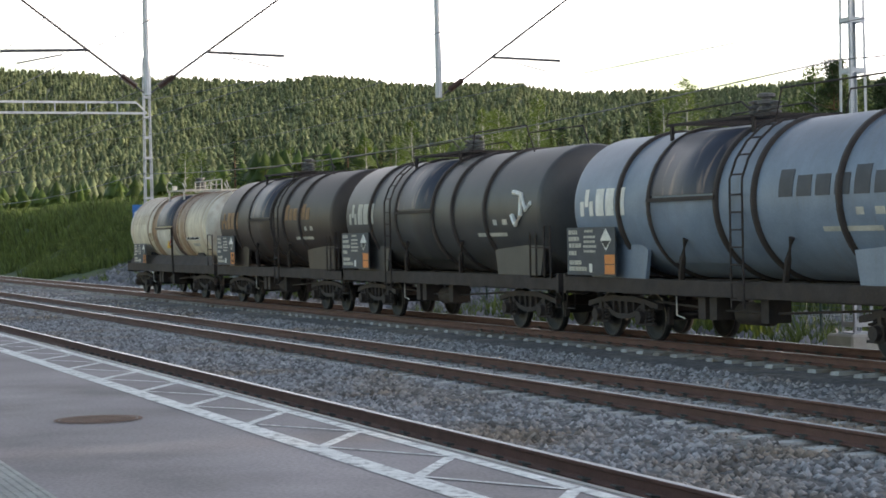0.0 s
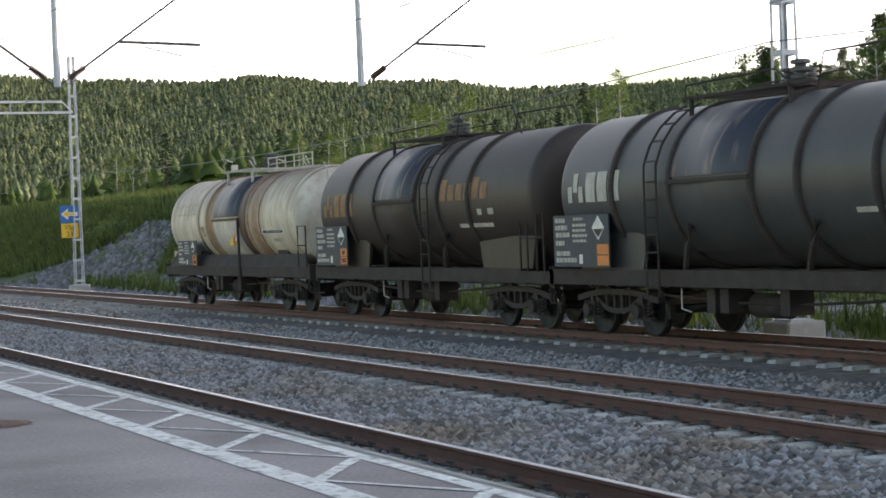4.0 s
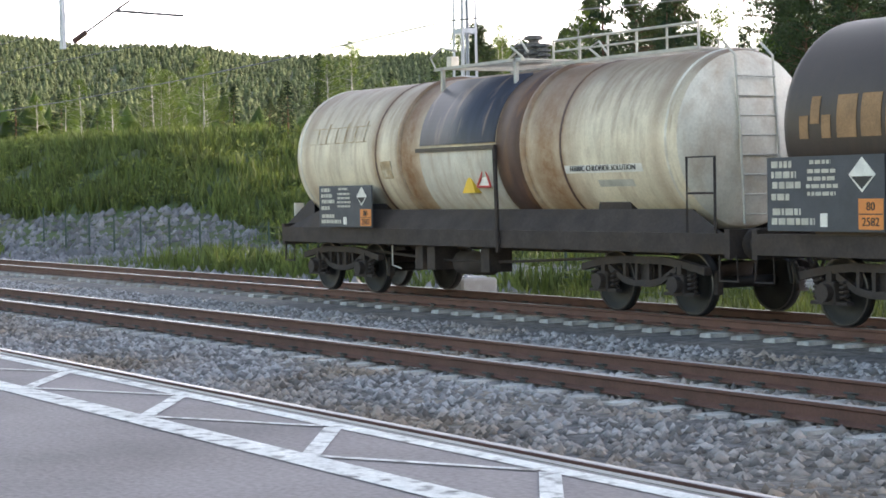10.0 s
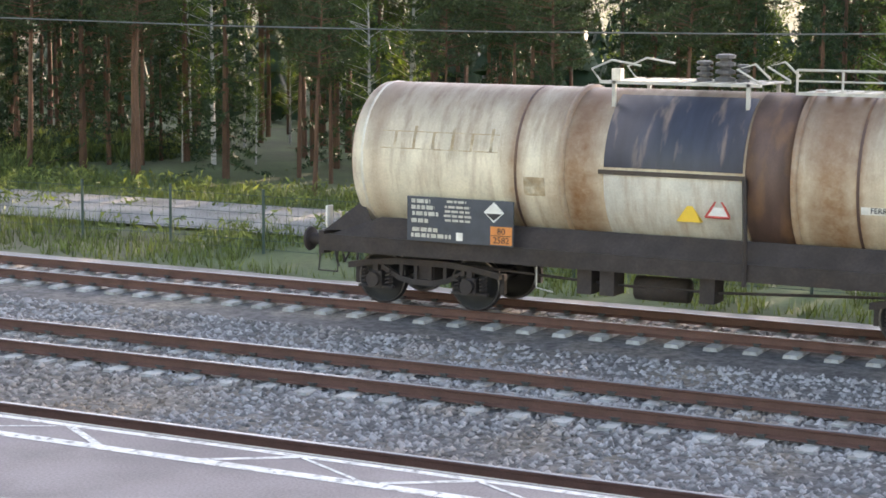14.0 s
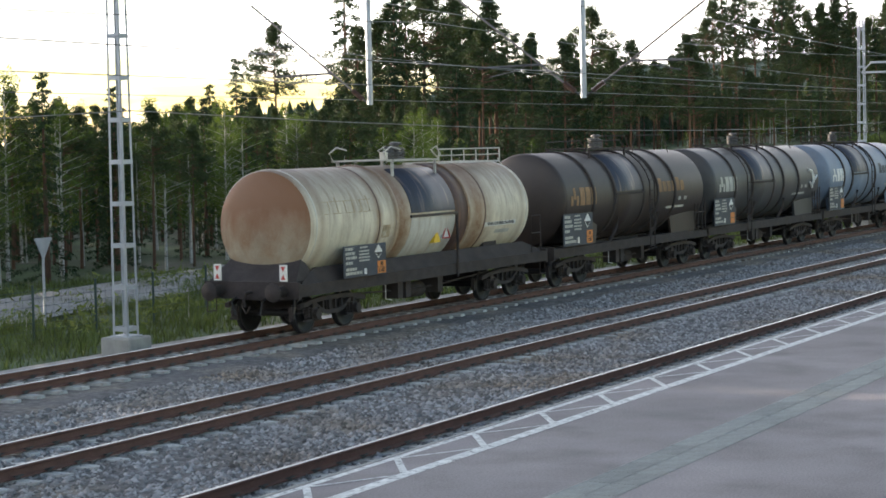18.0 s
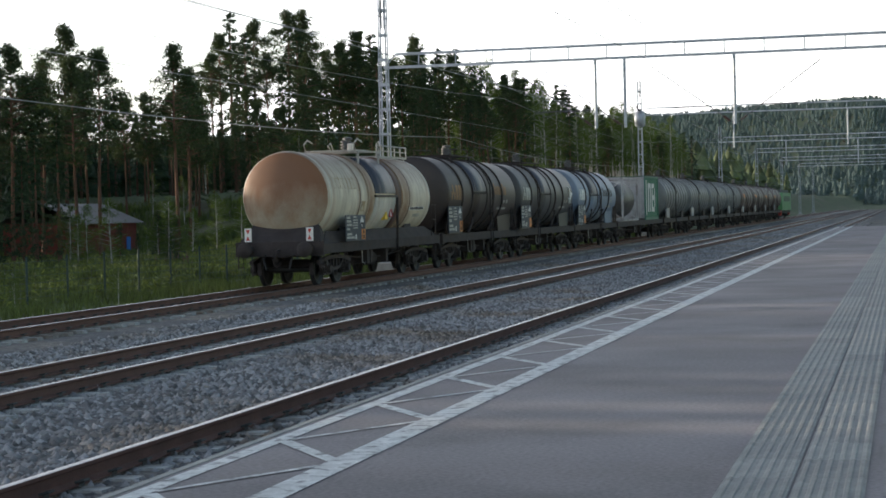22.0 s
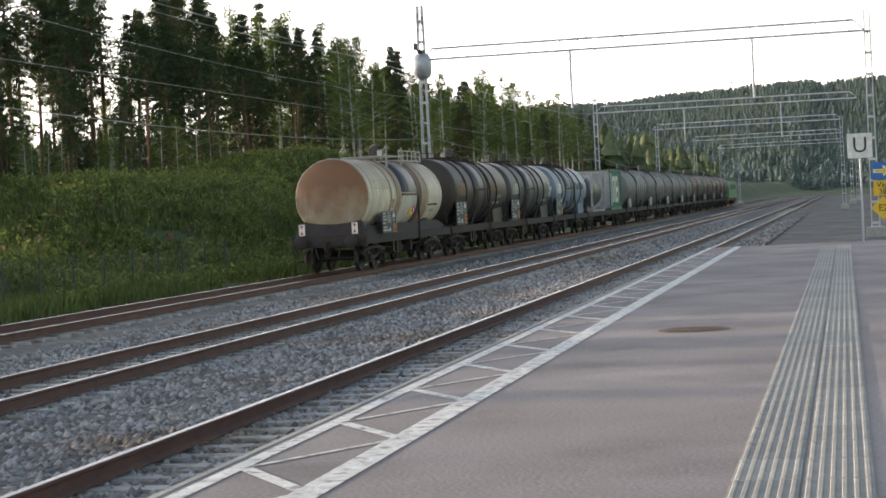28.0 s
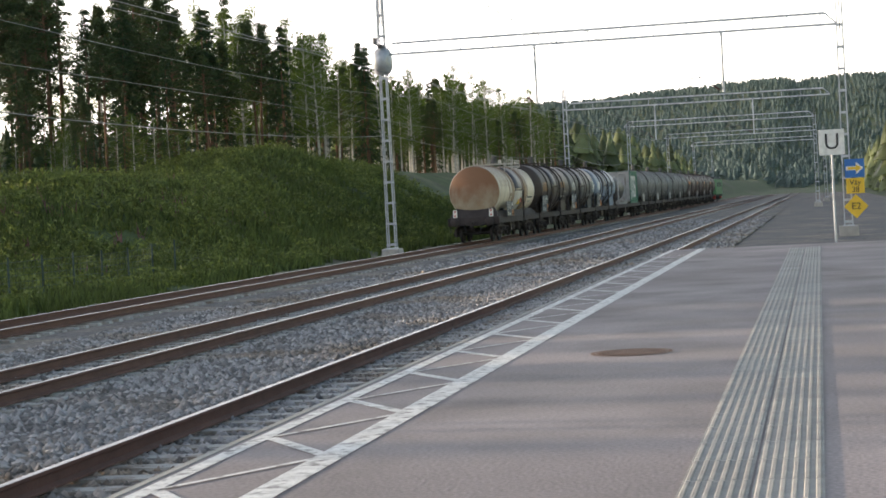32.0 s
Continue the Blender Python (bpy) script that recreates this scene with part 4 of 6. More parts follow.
def bogie(x, parent):
    """Two-axle bogie with pressed side frames, springs and axle boxes."""
    bolster = Shape()
    bolster.box(-0.18, 0.18, -0.95, 0.95, 0.45, 0.72)
    bg_ = part("bogie", bolster, UNDER, parent)
    bg_.location = (x, 0, 0)
    for side in (-1, 1):
        s = Shape()
        y0, y1 = side * 1.0 - 0.04, side * 1.0 + 0.04
        # an arched top beam, a bellied lower beam and four struts between
        top_line = ((-1.45, 0.66), (-1.0, 0.74), (-0.5, 0.79), (0.5, 0.79), (1.0, 0.74), (1.45, 0.66))
        s.prism_y([(x_, z_ + 0.05) for x_, z_ in top_line] + [(x_, z_ - 0.055) for x_, z_ in reversed(top_line)], y0 - 0.02, y1 + 0.02)
        low_line = ((-0.8, 0.68), (-0.45, 0.50), (-0.2, 0.45), (0.2, 0.45), (0.45, 0.50), (0.8, 0.68))
        s.prism_y([(x_, z_ + 0.045) for x_, z_ in low_line] + [(x_, z_ - 0.05) for x_, z_ in reversed(low_line)], y0, y1)
        for x_ in (-0.42, -0.14, 0.14, 0.42):
            s.box(x_ - 0.03, x_ + 0.03, y0 + 0.01, y1 - 0.01, 0.46, 0.76)
        part("side_frame", s, UNDER, bg_)
        for wx in (-0.9, 0.9):
            s = Shape()
            s.box(wx - 0.13, wx + 0.13, side * 1.0 - 0.1, side * 1.0 + 0.14 * (1 if side > 0 else 1), 0.30, 0.60, 0.02)
            s.lathe_y([(side * 1.05, 0.001), (side * 1.05, 0.12), (side * 1.2, 0.12), (side * 1.2, 0.001)], 14, wx, 0.46)
            s.box(wx - 0.34, wx + 0.34, side * 1.02 - 0.06, side * 1.02 + 0.06, 0.30, 0.345, 0.01)
            s.box(wx - 0.05, wx + 0.05, side * 1.02 - 0.05, side * 1.02 + 0.05, 0.58, 0.74)
            part("axle_box", s, UNDER, bg_)
            for q in (-0.24, 0.24):
                s = Shape()
                pts = [(wx + q + 0.06 * math.cos(k * 1.05), side * 1.02 + 0.06 * math.sin(k * 1.05), 0.36 + 0.0105 * k) for k in range(26)]
                s.tube(pts, 0.02, 5)
                part("spring", s, UNDER, bg_)
            s = Shape()
            s.box(wx * 1.55 - 0.04 if wx > 0 else wx * 1.55 - 0.04, wx * 1.55 + 0.04, side * 0.76 - 0.05, side * 0.76 + 0.05, 0.32, 0.66)
            part("brake_shoe", s, UNDER, bg_)
    for wx in (-0.9, 0.9):
        w = wheelset(wx, bg_)
    return bg_


def underframe(wagon, length, skirt=None, sill=(0.92, 1.2)):
    z0, z1 = sill
    for side in (-1, 1):
        s = Shape()
        y = side * 1.27
        o, i_, e = y + side * 0.03, y - side * 0.03, y - side * 0.16
        s.prism_x([(o, z0), (o, z1), (e, z1), (e, z1 - 0.03), (i_, z1 - 0.03), (i_, z0 + 0.03), (e, z0 + 0.03), (e, z0)], 0, length)
        part("side_sill", s, UNDER, wagon)
        if skirt:
            s = Shape()
            s.add([(skirt[0], side * 1.24, z1), (skirt[1], side * 1.24, z1), (skirt[1], side * 1.02, z1 + 0.33), (skirt[0], side * 1.02, z1 + 0.33),
                   (skirt[0] - 0.9, side * 1.24, z1), (skirt[1] + 0.9, side * 1.24, z1), (skirt[0], side * 0.95, z1 + 0.3), (skirt[1], side * 0.95, z1 + 0.3)],
                  [(0, 1, 2, 3), (4, 0, 3), (1, 5, 2), (3, 2, 7, 6)])
            part("skirt", s, UNDER, wagon)
    s = Shape()
    s.box(0, length, -0.25, 0.25, 0.82, 1.18)
    for k in range(5):
        x = length * (k + 0.5) / 5
        s.box(x - 0.08, x + 0.08, -1.24, 1.24, 0.9, 1.15)
    part("centre_sill", s, UNDER, wagon)
    for x, d in ((0, -1), (length, 1)):
        s = Shape()
        s.box(min(x, x + d * 0.1), max(x, x + d * 0.1), -1.3, 1.3, 0.86, 1.26, 0.0)
        part("headstock", s, UNDER, wagon)
        for y in (-0.875, 0.875):
            s = Shape()
            e = x + d * 0.1
            s.lathe_x(sorted([(e, 0.11), (e + d * 0.38, 0.10)]), 16, y, 1.05)
            s.lathe_x(sorted([(e, 0.135), (e + d * 0.16, 0.13)]), 16, y, 1.05)
            q = [(e + d * 0.38, 0.001), (e + d * 0.38, 0.2), (e + d * 0.42, 0.22), (e + d * 0.45, 0.2), (e + d * 0.47, 0.001)]
            s.lathe_x(q if d > 0 else q[::-1], 20, y, 1.05)
            part("buffer", s, UNDER, wagon, smooth=True)
        s = Shape()
        s.tube([(x + d * 0.1, 0, 1.02), (x + d * 0.35, 0, 1.0), (x + d * 0.42, 0, 0.85), (x + d * 0.34, 0, 0.72)], 0.04, 6)
        s.tube([(x + d * 0.12, 0.1, 0.98), (x + d * 0.3, 0.12, 0.7), (x + d * 0.32, 0.0, 0.55), (x + d * 0.3, -0.1, 0.7)], 0.022, 6)
        part("coupling", s, UNDER, wagon)
        for y in (-0.42, 0.42):
            s = Shape()
            s.tube([(x + d * 0.1, y, 0.9), (x + d * 0.28, y, 0.8), (x + d * 0.26, y * 0.8, 0.5)], 0.025, 6)
            part("brake_hose", s, BLACK, wagon)
        for y in (-1.2, 1.2):
            s = Shape()
            s.tube([(x + d * 0.12, y, 0.9), (x + d * 0.16, y, 0.55), (x - d * 0.22, y, 0.55), (x - d * 0.22, y, 0.9)], 0.018, 5)
            part("step", s, UNDER, wagon)


def info_board(wagon, x0, x1, z0, z1, bare=False):
    """Dark side board with rows of bars for writing, a danger lozenge and an orange plate."""
    y = -1.42
    s = Shape()
    s.box(x0, x1, y, y + 0.025, z0, z1)
    bd = part("info_board", s, SLATE, wagon, "dark board with white markings")
    w, h = x1 - x0, z1 - z0
    rng = random.Random(int(x0 * 37 + z0 * 11))
    rows = ((0.04, 0.22, 0.9), (0.04, 0.26, 0.76), (0.05, 0.3, 0.62), (0.04, 0.2, 0.46), (0.05, 0.3, 0.26), (0.04, 0.42, 0.13), (0.38, 0.56, 0.92), (0.36, 0.6, 0.8), (0.36, 0.6, 0.7), (0.35, 0.62, 0.6), (0.36, 0.6, 0.5))
    for a, b, c in rows:
        s = Shape()
        x, hh = x0 + a * w, (0.045 if a < 0.3 else 0.026) * h
        while x < x0 + b * w:
            q = rng.uniform(0.02, 0.07) * w
            s.box(x, min(x + q, x0 + b * w), y - 0.004, y, z0 + c * h - hh, z0 + c * h + hh)
            x += q + 0.012 * w
        part("marking", s, PALE, bd)
    cx, cz, q = x0 + 0.82 * w, z0 + 0.74 * h, 0.23 * h
    s = Shape()
    s.prism_y([(cx - q * 1.05, cz), (cx, cz - q), (cx + q * 1.05, cz), (cx, cz + q)], y - 0.006, y)
    part("danger_lozenge", s, WHITE, bd)
    s = Shape()
    s.prism_y([(cx - q * 0.85, cz - 0.02), (cx, cz - q * 0.8), (cx + q * 0.85, cz - 0.02)], y - 0.009, y - 0.006)
    part("lozenge_half", s, BLACK, bd)
    s = Shape()
    s.box(x0 + 0.79 * w, x0 + 0.99 * w, y - 0.006, y, z0 + 0.03 * h, z0 + 0.43 * h)
    part("orange_plate", s, ORANGE, bd)
    s = Shape()
    s.box(x0 + 0.795 * w, x0 + 0.985 * w, y - 0.008, y - 0.006, z0 + 0.222 * h, z0 + 0.238 * h)
    part("plate_bar", s, BLACK, bd)
    if not bare:
        lettering("writing", "80", 0.15, BLACK, bd, at(x0 + 0.89 * w, y - 0.009, z0 + 0.325 * h, FRONT))
        lettering("writing", "2582", 0.15, BLACK, bd, at(x0 + 0.89 * w, y - 0.009, z0 + 0.125 * h, FRONT))
    s = Shape()
    s.box(x0 + 0.47 * w, x0 + 0.53 * w, y - 0.006, y, z0 + 0.06 * h, z0 + 0.24 * h)
    part("label", s, WHITE, bd)
    return bd


def curved_marks(wagon, name, spans, x0, z0, z1, r, zc, mat):
    """Plain blocks laid on the near side of the shell; spans are (from, to) in metres along it."""
    for a, b, lo, hi in spans:
        s = Shape()
        za, zb = z0 + (z1 - z0) * lo, z0 + (z1 - z0) * hi
        aa, ab = math.asin(max(-1, min(1, (za - zc) / r))), math.asin(max(-1, min(1, (zb - zc) / r)))
        s.lathe_x([(x0 + a, r + 0.004), (x0 + a, r + 0.008), (x0 + b, r + 0.008), (x0 + b, r + 0.004)], 5, 0, zc, math.pi - ab, math.pi - aa)
        part(name, s, mat, wagon)


def walkway(wagon, x0, x1, z, mat, y0=-0.75, y1=0.75, rail=0.0, legs=()):
    deck = part("walkway", Shape().box(x0, x1, y0 - 0.03, y0 + 0.03, z - 0.05, z), mat, wagon)
    part("walkway_beam", Shape().box(x0, x1, y1 - 0.03, y1 + 0.03, z - 0.05, z), mat, deck)
    k = x0 + 0.15
    while k < x1:
        q = Shape()
        q.box(k - 0.05, k + 0.05, y0 + 0.03, y1 - 0.03, z - 0.03, z - 0.002)
        part("slat", q, mat, deck)
        k += 0.3
    for x in legs:
        for y in (y0, y1):
            part("walkway_leg", Shape().box(x - 0.03, x + 0.03, y - 0.03, y + 0.03, z - 0.42, z), mat, wagon)
    if rail:
        s = Shape()
        for y in (y0,):
            s.tube([(x0, y, z + rail), (x1, y, z + rail)], 0.022, 6)
            s.tube([(x0, y, z + rail * 0.5), (x1, y, z + rail * 0.5)], 0.016, 6)
            k = x0
            while k <= x1 + 0.01:
                s.tube([(k, y, z - 0.05), (k, y, z + rail)], 0.02, 6)
                k += (x1 - x0) / 5
        part("handrail", s, mat, wagon)


def valve_group(wagon, x, z):
    for dx, r, h in ((-0.2, 0.12, 0.3), (0.15, 0.15, 0.42), (0.45, 0.1, 0.25)):
        s = Shape()
        s.ribbed((x + dx, 0, z - 0.02), (x + dx, 0, z + h + 0.05), 4, r * 0.6, r * 1.1, 10)
        part("valve", s, DARKSTEEL, wagon)


def side_ladder(wagon, x, r, zc, z0, z1, mat):
    s = Shape()
    pts = [(-1.46, z0), (-1.46, zc + 0.1)] + [(-(r + 0.1) * math.cos(a), zc + (r + 0.1) * math.sin(a)) for a in (0.25, 0.5, 0.75, 1.0, 1.2)]
    for dx in (-0.2, 0.2):
        s.tube([(x + dx, y, z) for y, z in pts], 0.022, 6)
    part("ladder_rail", s, mat, wagon)
    z = z0 + 0.15
    while z < zc + 0.2:
        q = Shape()
        q.tube([(x - 0.2, -1.46, z), (x + 0.2, -1.46, z)], 0.016, 5)
        part("rung", q, mat, wagon)
        z += 0.3
    for a in (0.3, 0.55, 0.8, 1.05):
        q = Shape()
        q.tube([(x - 0.2, -(r + 0.1) * math.cos(a), zc + (r + 0.1) * math.sin(a)), (x + 0.2, -(r + 0.1) * math.cos(a), zc + (r + 0.1) * math.sin(a))], 0.016, 5)
        part("rung", q, mat, wagon)


def brake_gear(wagon, x, length):
    s = Shape()
    s.lathe_x([(x, 0.001), (x, 0.2), (x + 0.9, 0.2), (x + 0.9, 0.001)], 14, -0.75, 0.62)
    part("air_tank", s, UNDER, wagon, smooth=True)
    s = Shape()
    s.tube([(2.6, -0.9, 0.78), (x - 0.3, -0.95, 0.66), (x + 1.4, -0.95, 0.66), (length - 3, -0.9, 0.8)], 0.025, 6)
    part("brake_rod", s, UNDER, wagon)
    for k, q in enumerate((x - 0.9, x - 0.5, x + 1.2)):
        s = Shape()
        s.box(q, q + 0.25, -1.15, -0.7, 0.5, 0.9)
        part("valve_box", s, UNDER, wagon)
    s = Shape()
    s.tube([(x - 1.6, -1.2, 0.9), (x - 1.6, -1.2, 0.55), (x - 1.3, -1.2, 0.5)], 0.015, 5)
    part("brake_handle", s, PALE, wagon)


def cream_wagon():
    L, r, zc = 13.1, 1.30, 2.52
    w = thing("tank_wagon", "cream tank wagon streaked with rust, with a rusty round end", "tank wagon", "train")
    underframe(w, L, (1.0, L - 1.0))
    body, ends = tank_shell(0.55, 12.05, r, zc)
    part("tank_shell", body, CREAM, w, "cream painted shell with brown rust runs", smooth=True)
    part("tank_end", ends[0], CREAM_END, w, "rust-brown dished end", smooth=True)
    part("tank_end", ends[1], PALE_PANEL, w, "pale dished end with rust runs", smooth=True)
    for x, t in ((4.46, 0.05), (8.31, 0.05), (3.63, 0.012), (9.3, 0.012), (0.75, 0.014), (11.85, 0.014)):
        part("hoop", hoop(x, r, zc, 0.10 if t > 0.02 else 0.05, t), PALE_PANEL if t == 0.014 else BAND if t < 0.02 else CREAM, w, smooth=True)
    part("dark_band", arc_panel(7.54, 8.27, r, zc, radians(-62), radians(84), 0.012), BAND, w, "purple-brown coated band", smooth=True)
    for k in range(6):
        part("faded_letter", arc_panel(1.35 + 0.36 * k, 1.40 + 0.36 * k, r + 0.003, zc, radians(10), radians(28 if k % 2 else 23), 0.003), FADED, w)
    for k, q in enumerate((10, 23)):
        part("faded_line", arc_panel(1.1, 3.3, r + 0.003, zc, radians(q), radians(q + 0.7), 0.003), FADED, w)
    part("flap", arc_panel(3.78, 4.15, r + 0.003, zc, radians(-20), radians(-6), 0.008), FADED, w, "small worn patch")
    part("upper_panel", arc_panel(5.2, 7.5, r, zc, radians(4), radians(66), 0.035), BITUMEN, w, "blue-black coated panel with pale scrapes", smooth=True)
    part("lower_panel", arc_panel(5.2, 7.5, r, zc, radians(-52), radians(2), 0.03), PALE_PANEL, w, "pale panel with rust runs", smooth=True)
    s = Shape()
    s.box(5.12, 7.56, -r - 0.07, -r - 0.01, zc - 0.02, zc + 0.05)
    part("panel_ledge", s, DARKTANK, w)
    s = Shape()
    s.tube([(7.55, -r - 0.05, zc), (7.58, -1.34, 1.6), (7.58, -1.33, 0.85)], 0.04, 6)
    part("drain_pipe", s, UNDER, w)
    s = Shape()
    s.box(6.42, 6.45, -r - 0.045, -r + 0.3, zc - 0.95, zc - 0.02)
    for x, mat, kind in ((6.62, YELLOW, "warning_triangle"), (7.1, WHITE, "warning_triangle")):
        q = Shape()
        zb = zc - 0.72 + (0.1 if mat is WHITE else 0)
        q.prism_y([(x - 0.2, zb), (x + 0.2, zb), (x + 0.02, zb + 0.33)], -r - 0.045 + 0.1, -r + 0.2)
        part(kind, q, mat, w)
    q = Shape()
    zb = zc - 0.62
    for a, b in (((6.9, zb), (7.3, zb)), ((7.3, zb), (7.12, zb + 0.33)), ((7.12, zb + 0.33), (6.9, zb))):
        q.tube([(a[0], -r + 0.04, a[1]), (b[0], -r + 0.04, b[1])], 0.02, 5)
    part("triangle_edge", q, REDP, w)
    # name plates on the shell
    s = arc_panel(9.35, 11.25, r + 0.004, zc, radians(-20), radians(-14.5), 0.004)
    part("name_plate", s, WHITE, w, "white strip with black writing")
    lettering("writing", "FERRIC CHLORIDE SOLUTION", 0.12, BLACK, w, at(10.3, -r * math.cos(radians(17)) - 0.018, zc - r * math.sin(radians(17)), FRONT))
    part("plate_bar", arc_panel(10.1, 10.95, r + 0.004, zc, radians(-30), radians(-25), 0.005), PALE, w)
    s = Shape()
    info_board(w, 1.7, 3.67, 1.22, 1.97)
    s = Shape()
    s.box(2.62, 2.78, -1.43, -1.425, 1.25, 1.4)
    walkway(w, 4.9, 7.6, 3.97, PALE, -0.8, 0.8, 0.0, (5.15, 7.4))
    s = Shape()
    for y in (-0.8, 0.8):
        part("guard_rail", Shape().tube([(4.9, y, 3.97), (4.75, y, 4.15), (5.1, y, 4.3), (5.6, y, 4.22)], 0.02, 6), PALE, w)
        part("guard_rail", Shape().tube([(7.6, y, 3.97), (7.2, y, 4.2), (7.5, y, 4.28), (7.75, y, 4.05)], 0.02, 6), PALE, w)
    s = Shape()
    s.box(5.04, 5.2, -0.66, -0.5, 3.97, 4.16, 0.01)
    part("tool_box", s, PALE_PANEL, w, "rusty pale box")
    valve_group(w, 6.6, 3.97)
    walkway(w, 8.1, 11.7, 3.86, PALE, -0.55, 0.55, 0.34)
    s = Shape()
    for y in (-0.35, 0.35):
        s.tube([(12.0, y, 3.9), (12.25, y, 3.7), (12.35, y, 2.6), (12.42, y, 1.3)], 0.02, 6)
    part("end_ladder_rail", s, PALE, w)
    for k in range(8):
        q = Shape()
        q.tube([(12.3 + 0.015 * k, -0.35, 3.4 - 0.28 * k), (12.3 + 0.015 * k, 0.35, 3.4 - 0.28 * k)], 0.015, 5)
        part("rung", q, PALE, w)
    s = Shape()
    s.tube([(12.25, -1.25, 1.2), (12.25, -1.25, 2.25), (12.85, -1.25, 2.25), (12.85, -1.25, 1.2)], 0.022, 6)
    s.tube([(12.25, -1.25, 1.75), (12.85, -1.25, 1.75)], 0.018, 6)
    part("end_railing", s, UNDER, w)
    for x in (3.0, 10.2):
        for side in (-1, 1):
            s = Shape()
            s.prism_y([(x - 0.5, 1.2), (x + 0.5, 1.2), (x + 0.35, 1.75), (x - 0.35, 1.75)], side * 0.9 - 0.05, side * 0.9 + 0.05)
            part("saddle", s, UNDER, w)
    for y in (-0.91, 0.91):
        s = Shape()
        s.box(-0.13, -0.10, y - 0.1, y + 0.1, 1.28, 1.66)
        tl = part("tail_plate", s, LAMPGLASS, w, "white plate with two red triangles")
        for zz, d in ((1.38, 1), (1.56, -1)):
            q = Shape()
            q.add([(-0.134, y - 0.06, zz - 0.06 * d), (-0.134, y + 0.06, zz - 0.06 * d), (-0.134, y, zz + 0.07 * d)], [(0, 1, 2)])
            part("red_triangle", q, REDP, tl)
        q = Shape()
        q.tube([(-0.09, y, 1.1), (-0.1, y, 1.3)], 0.02, 6)
        part("bracket", q, UNDER, tl)
    s = Shape()
    s.add([(-0.05, -1.2, 1.26), (-0.05, 1.2, 1.26), (0.6, 0.95, 1.8), (0.6, -0.95, 1.8), (0.9, 1.1, 1.3), (0.9, -1.1, 1.3)], [(0, 1, 2, 3), (1, 4, 2), (0, 3, 5)])
    part("end_shield", s, UNDER, w)
    bogie(1.8, w)
    bogie(10.93, w)
    brake_gear(w, 5.6, L)
    return w


def dark_wagon(L, shell, label, logo, word, word_span, lower=False, scrawl=False, bare=False, ladder=None, panel=None):
    r, zc = 1.40, 2.60
    w = thing("tank_wagon", label, "tank wagon", "train")
    underframe(w, L)
    body, ends = tank_shell(0.62, L - 0.6, r, zc)
    part("tank_shell", body, shell, w, smooth=True)
    for e in ends:
        part("tank_end", e, shell, w, smooth=True)
    a, b = panel
    # hoops take the darker underframe colour to paint in the shadows along them
    for x in (2.6, a - 0.06, b + 0.06, b + 1.3, L - 3.4):
        part("hoop", hoop(x, r, zc, 0.13, 0.055), UNDER, w, smooth=True)
    part("upper_panel", arc_panel(a, b, r, zc, radians(6), radians(66), 0.035), BITUMEN, w, "blue-black coated panel", smooth=True)
    part("lower_panel", arc_panel(a, b, r, zc, radians(-50), radians(4), 0.03), shell, w, smooth=True)
    s = Shape()
    s.box(a - 0.08, b + 0.08, -r - 0.08, -r - 0.01, zc + 0.04, zc + 0.11)
    part("panel_ledge", s, UNDER, w)
    for x in (L * 0.36, L * 0.62):
        for side in (-1, 1):
            q = Shape()
            q.tube([(x - 0.3, side * 1.15, 1.15), (x, side * 1.28, 1.6), (x + 0.15, side * 1.3, 1.95)], 0.06, 6)
            part("shell_stay", q, UNDER, w)
    for x0, x1 in ((1.0, 3.2), (L - 3.2, L - 1.0)):
        for side in (-1, 1):
            q = Shape()
            q.prism_y([(x0, 1.15), (x1, 1.15), (x1 + 0.15, 1.75), (x1 - 0.5, 2.0) if x0 < 5 else (x1 + 0.1, 1.9), (x0 - 0.15, 1.75)], side * 1.14 - 0.04, side * 1.14 + 0.04)
            part("saddle", q, shell, w)
    info_board(w, 0.35, 2.45, 1.25, 2.2, bare)
    # three-part emblem and heavy plain blocks in place of the lettering
    curved_marks(w, "emblem", ((0.0, 0.16, 0.0, 0.55), (0.2, 0.36, 0.35, 1.0), (0.4, 0.56, 0.0, 0.55)), 0.95, 2.42, 2.95, r, zc, logo)
    curved_marks(w, "mark", ((0.0, 0.34, 0.0, 1.0), (0.42, 0.76, 0.0, 1.0), (0.84, 1.2, 0.0, 1.0)), 1.62, 2.42, 2.95, r, zc, logo)
    if word:
        x0, x1 = word_span
        n = 6
        q = (x1 - x0) / n
        spans = []
        for k in range(n):
            u = k * q
            spans.append((u + 0.08 * q, u + 0.86 * q, 0.0, 0.9 if k in (0, 4) else 0.68))
        curved_marks(w, "mark", tuple(spans), x0, 2.62, 3.12, r, zc, word)
    curved_marks(w, "label_strip", ((0.0, 1.6, 0, 1),), L - 4.0, 2.05, 2.13, r, zc, PALE)
    curved_marks(w, "label_strip", ((0.0, 0.2, 0, 1), (0.5, 0.75, 0, 1)), L - 3.0, 2.3, 2.42, r, zc, PALE)
    if ladder:
        side_ladder(w, ladder, r, zc, 0.75, 3.9, UNDER)
    walkway(w, a - 0.6, b + 0.8, 4.12, UNDER, -0.7, 0.7, 0.0, (a - 0.4, b + 0.2))
    valve_group(w, (a + b) / 2 + 0.5, 4.1)
    s = Shape()
    for y in (-0.7, 0.7):
        part("guard_rail", Shape().tube([(a - 0.6, y, 4.1), (a - 0.55, y, 4.32), (b - 0.2, y, 4.36), (b + 0.1, y, 4.2)], 0.018, 5), UNDER, w)
        part("guard_rail", Shape().tube([(b + 0.9, y, 3.95), (b + 1.1, y, 4.5), (L - 2.6, y, 4.5), (L - 2.2, y, 3.9)], 0.018, 5), UNDER, w)
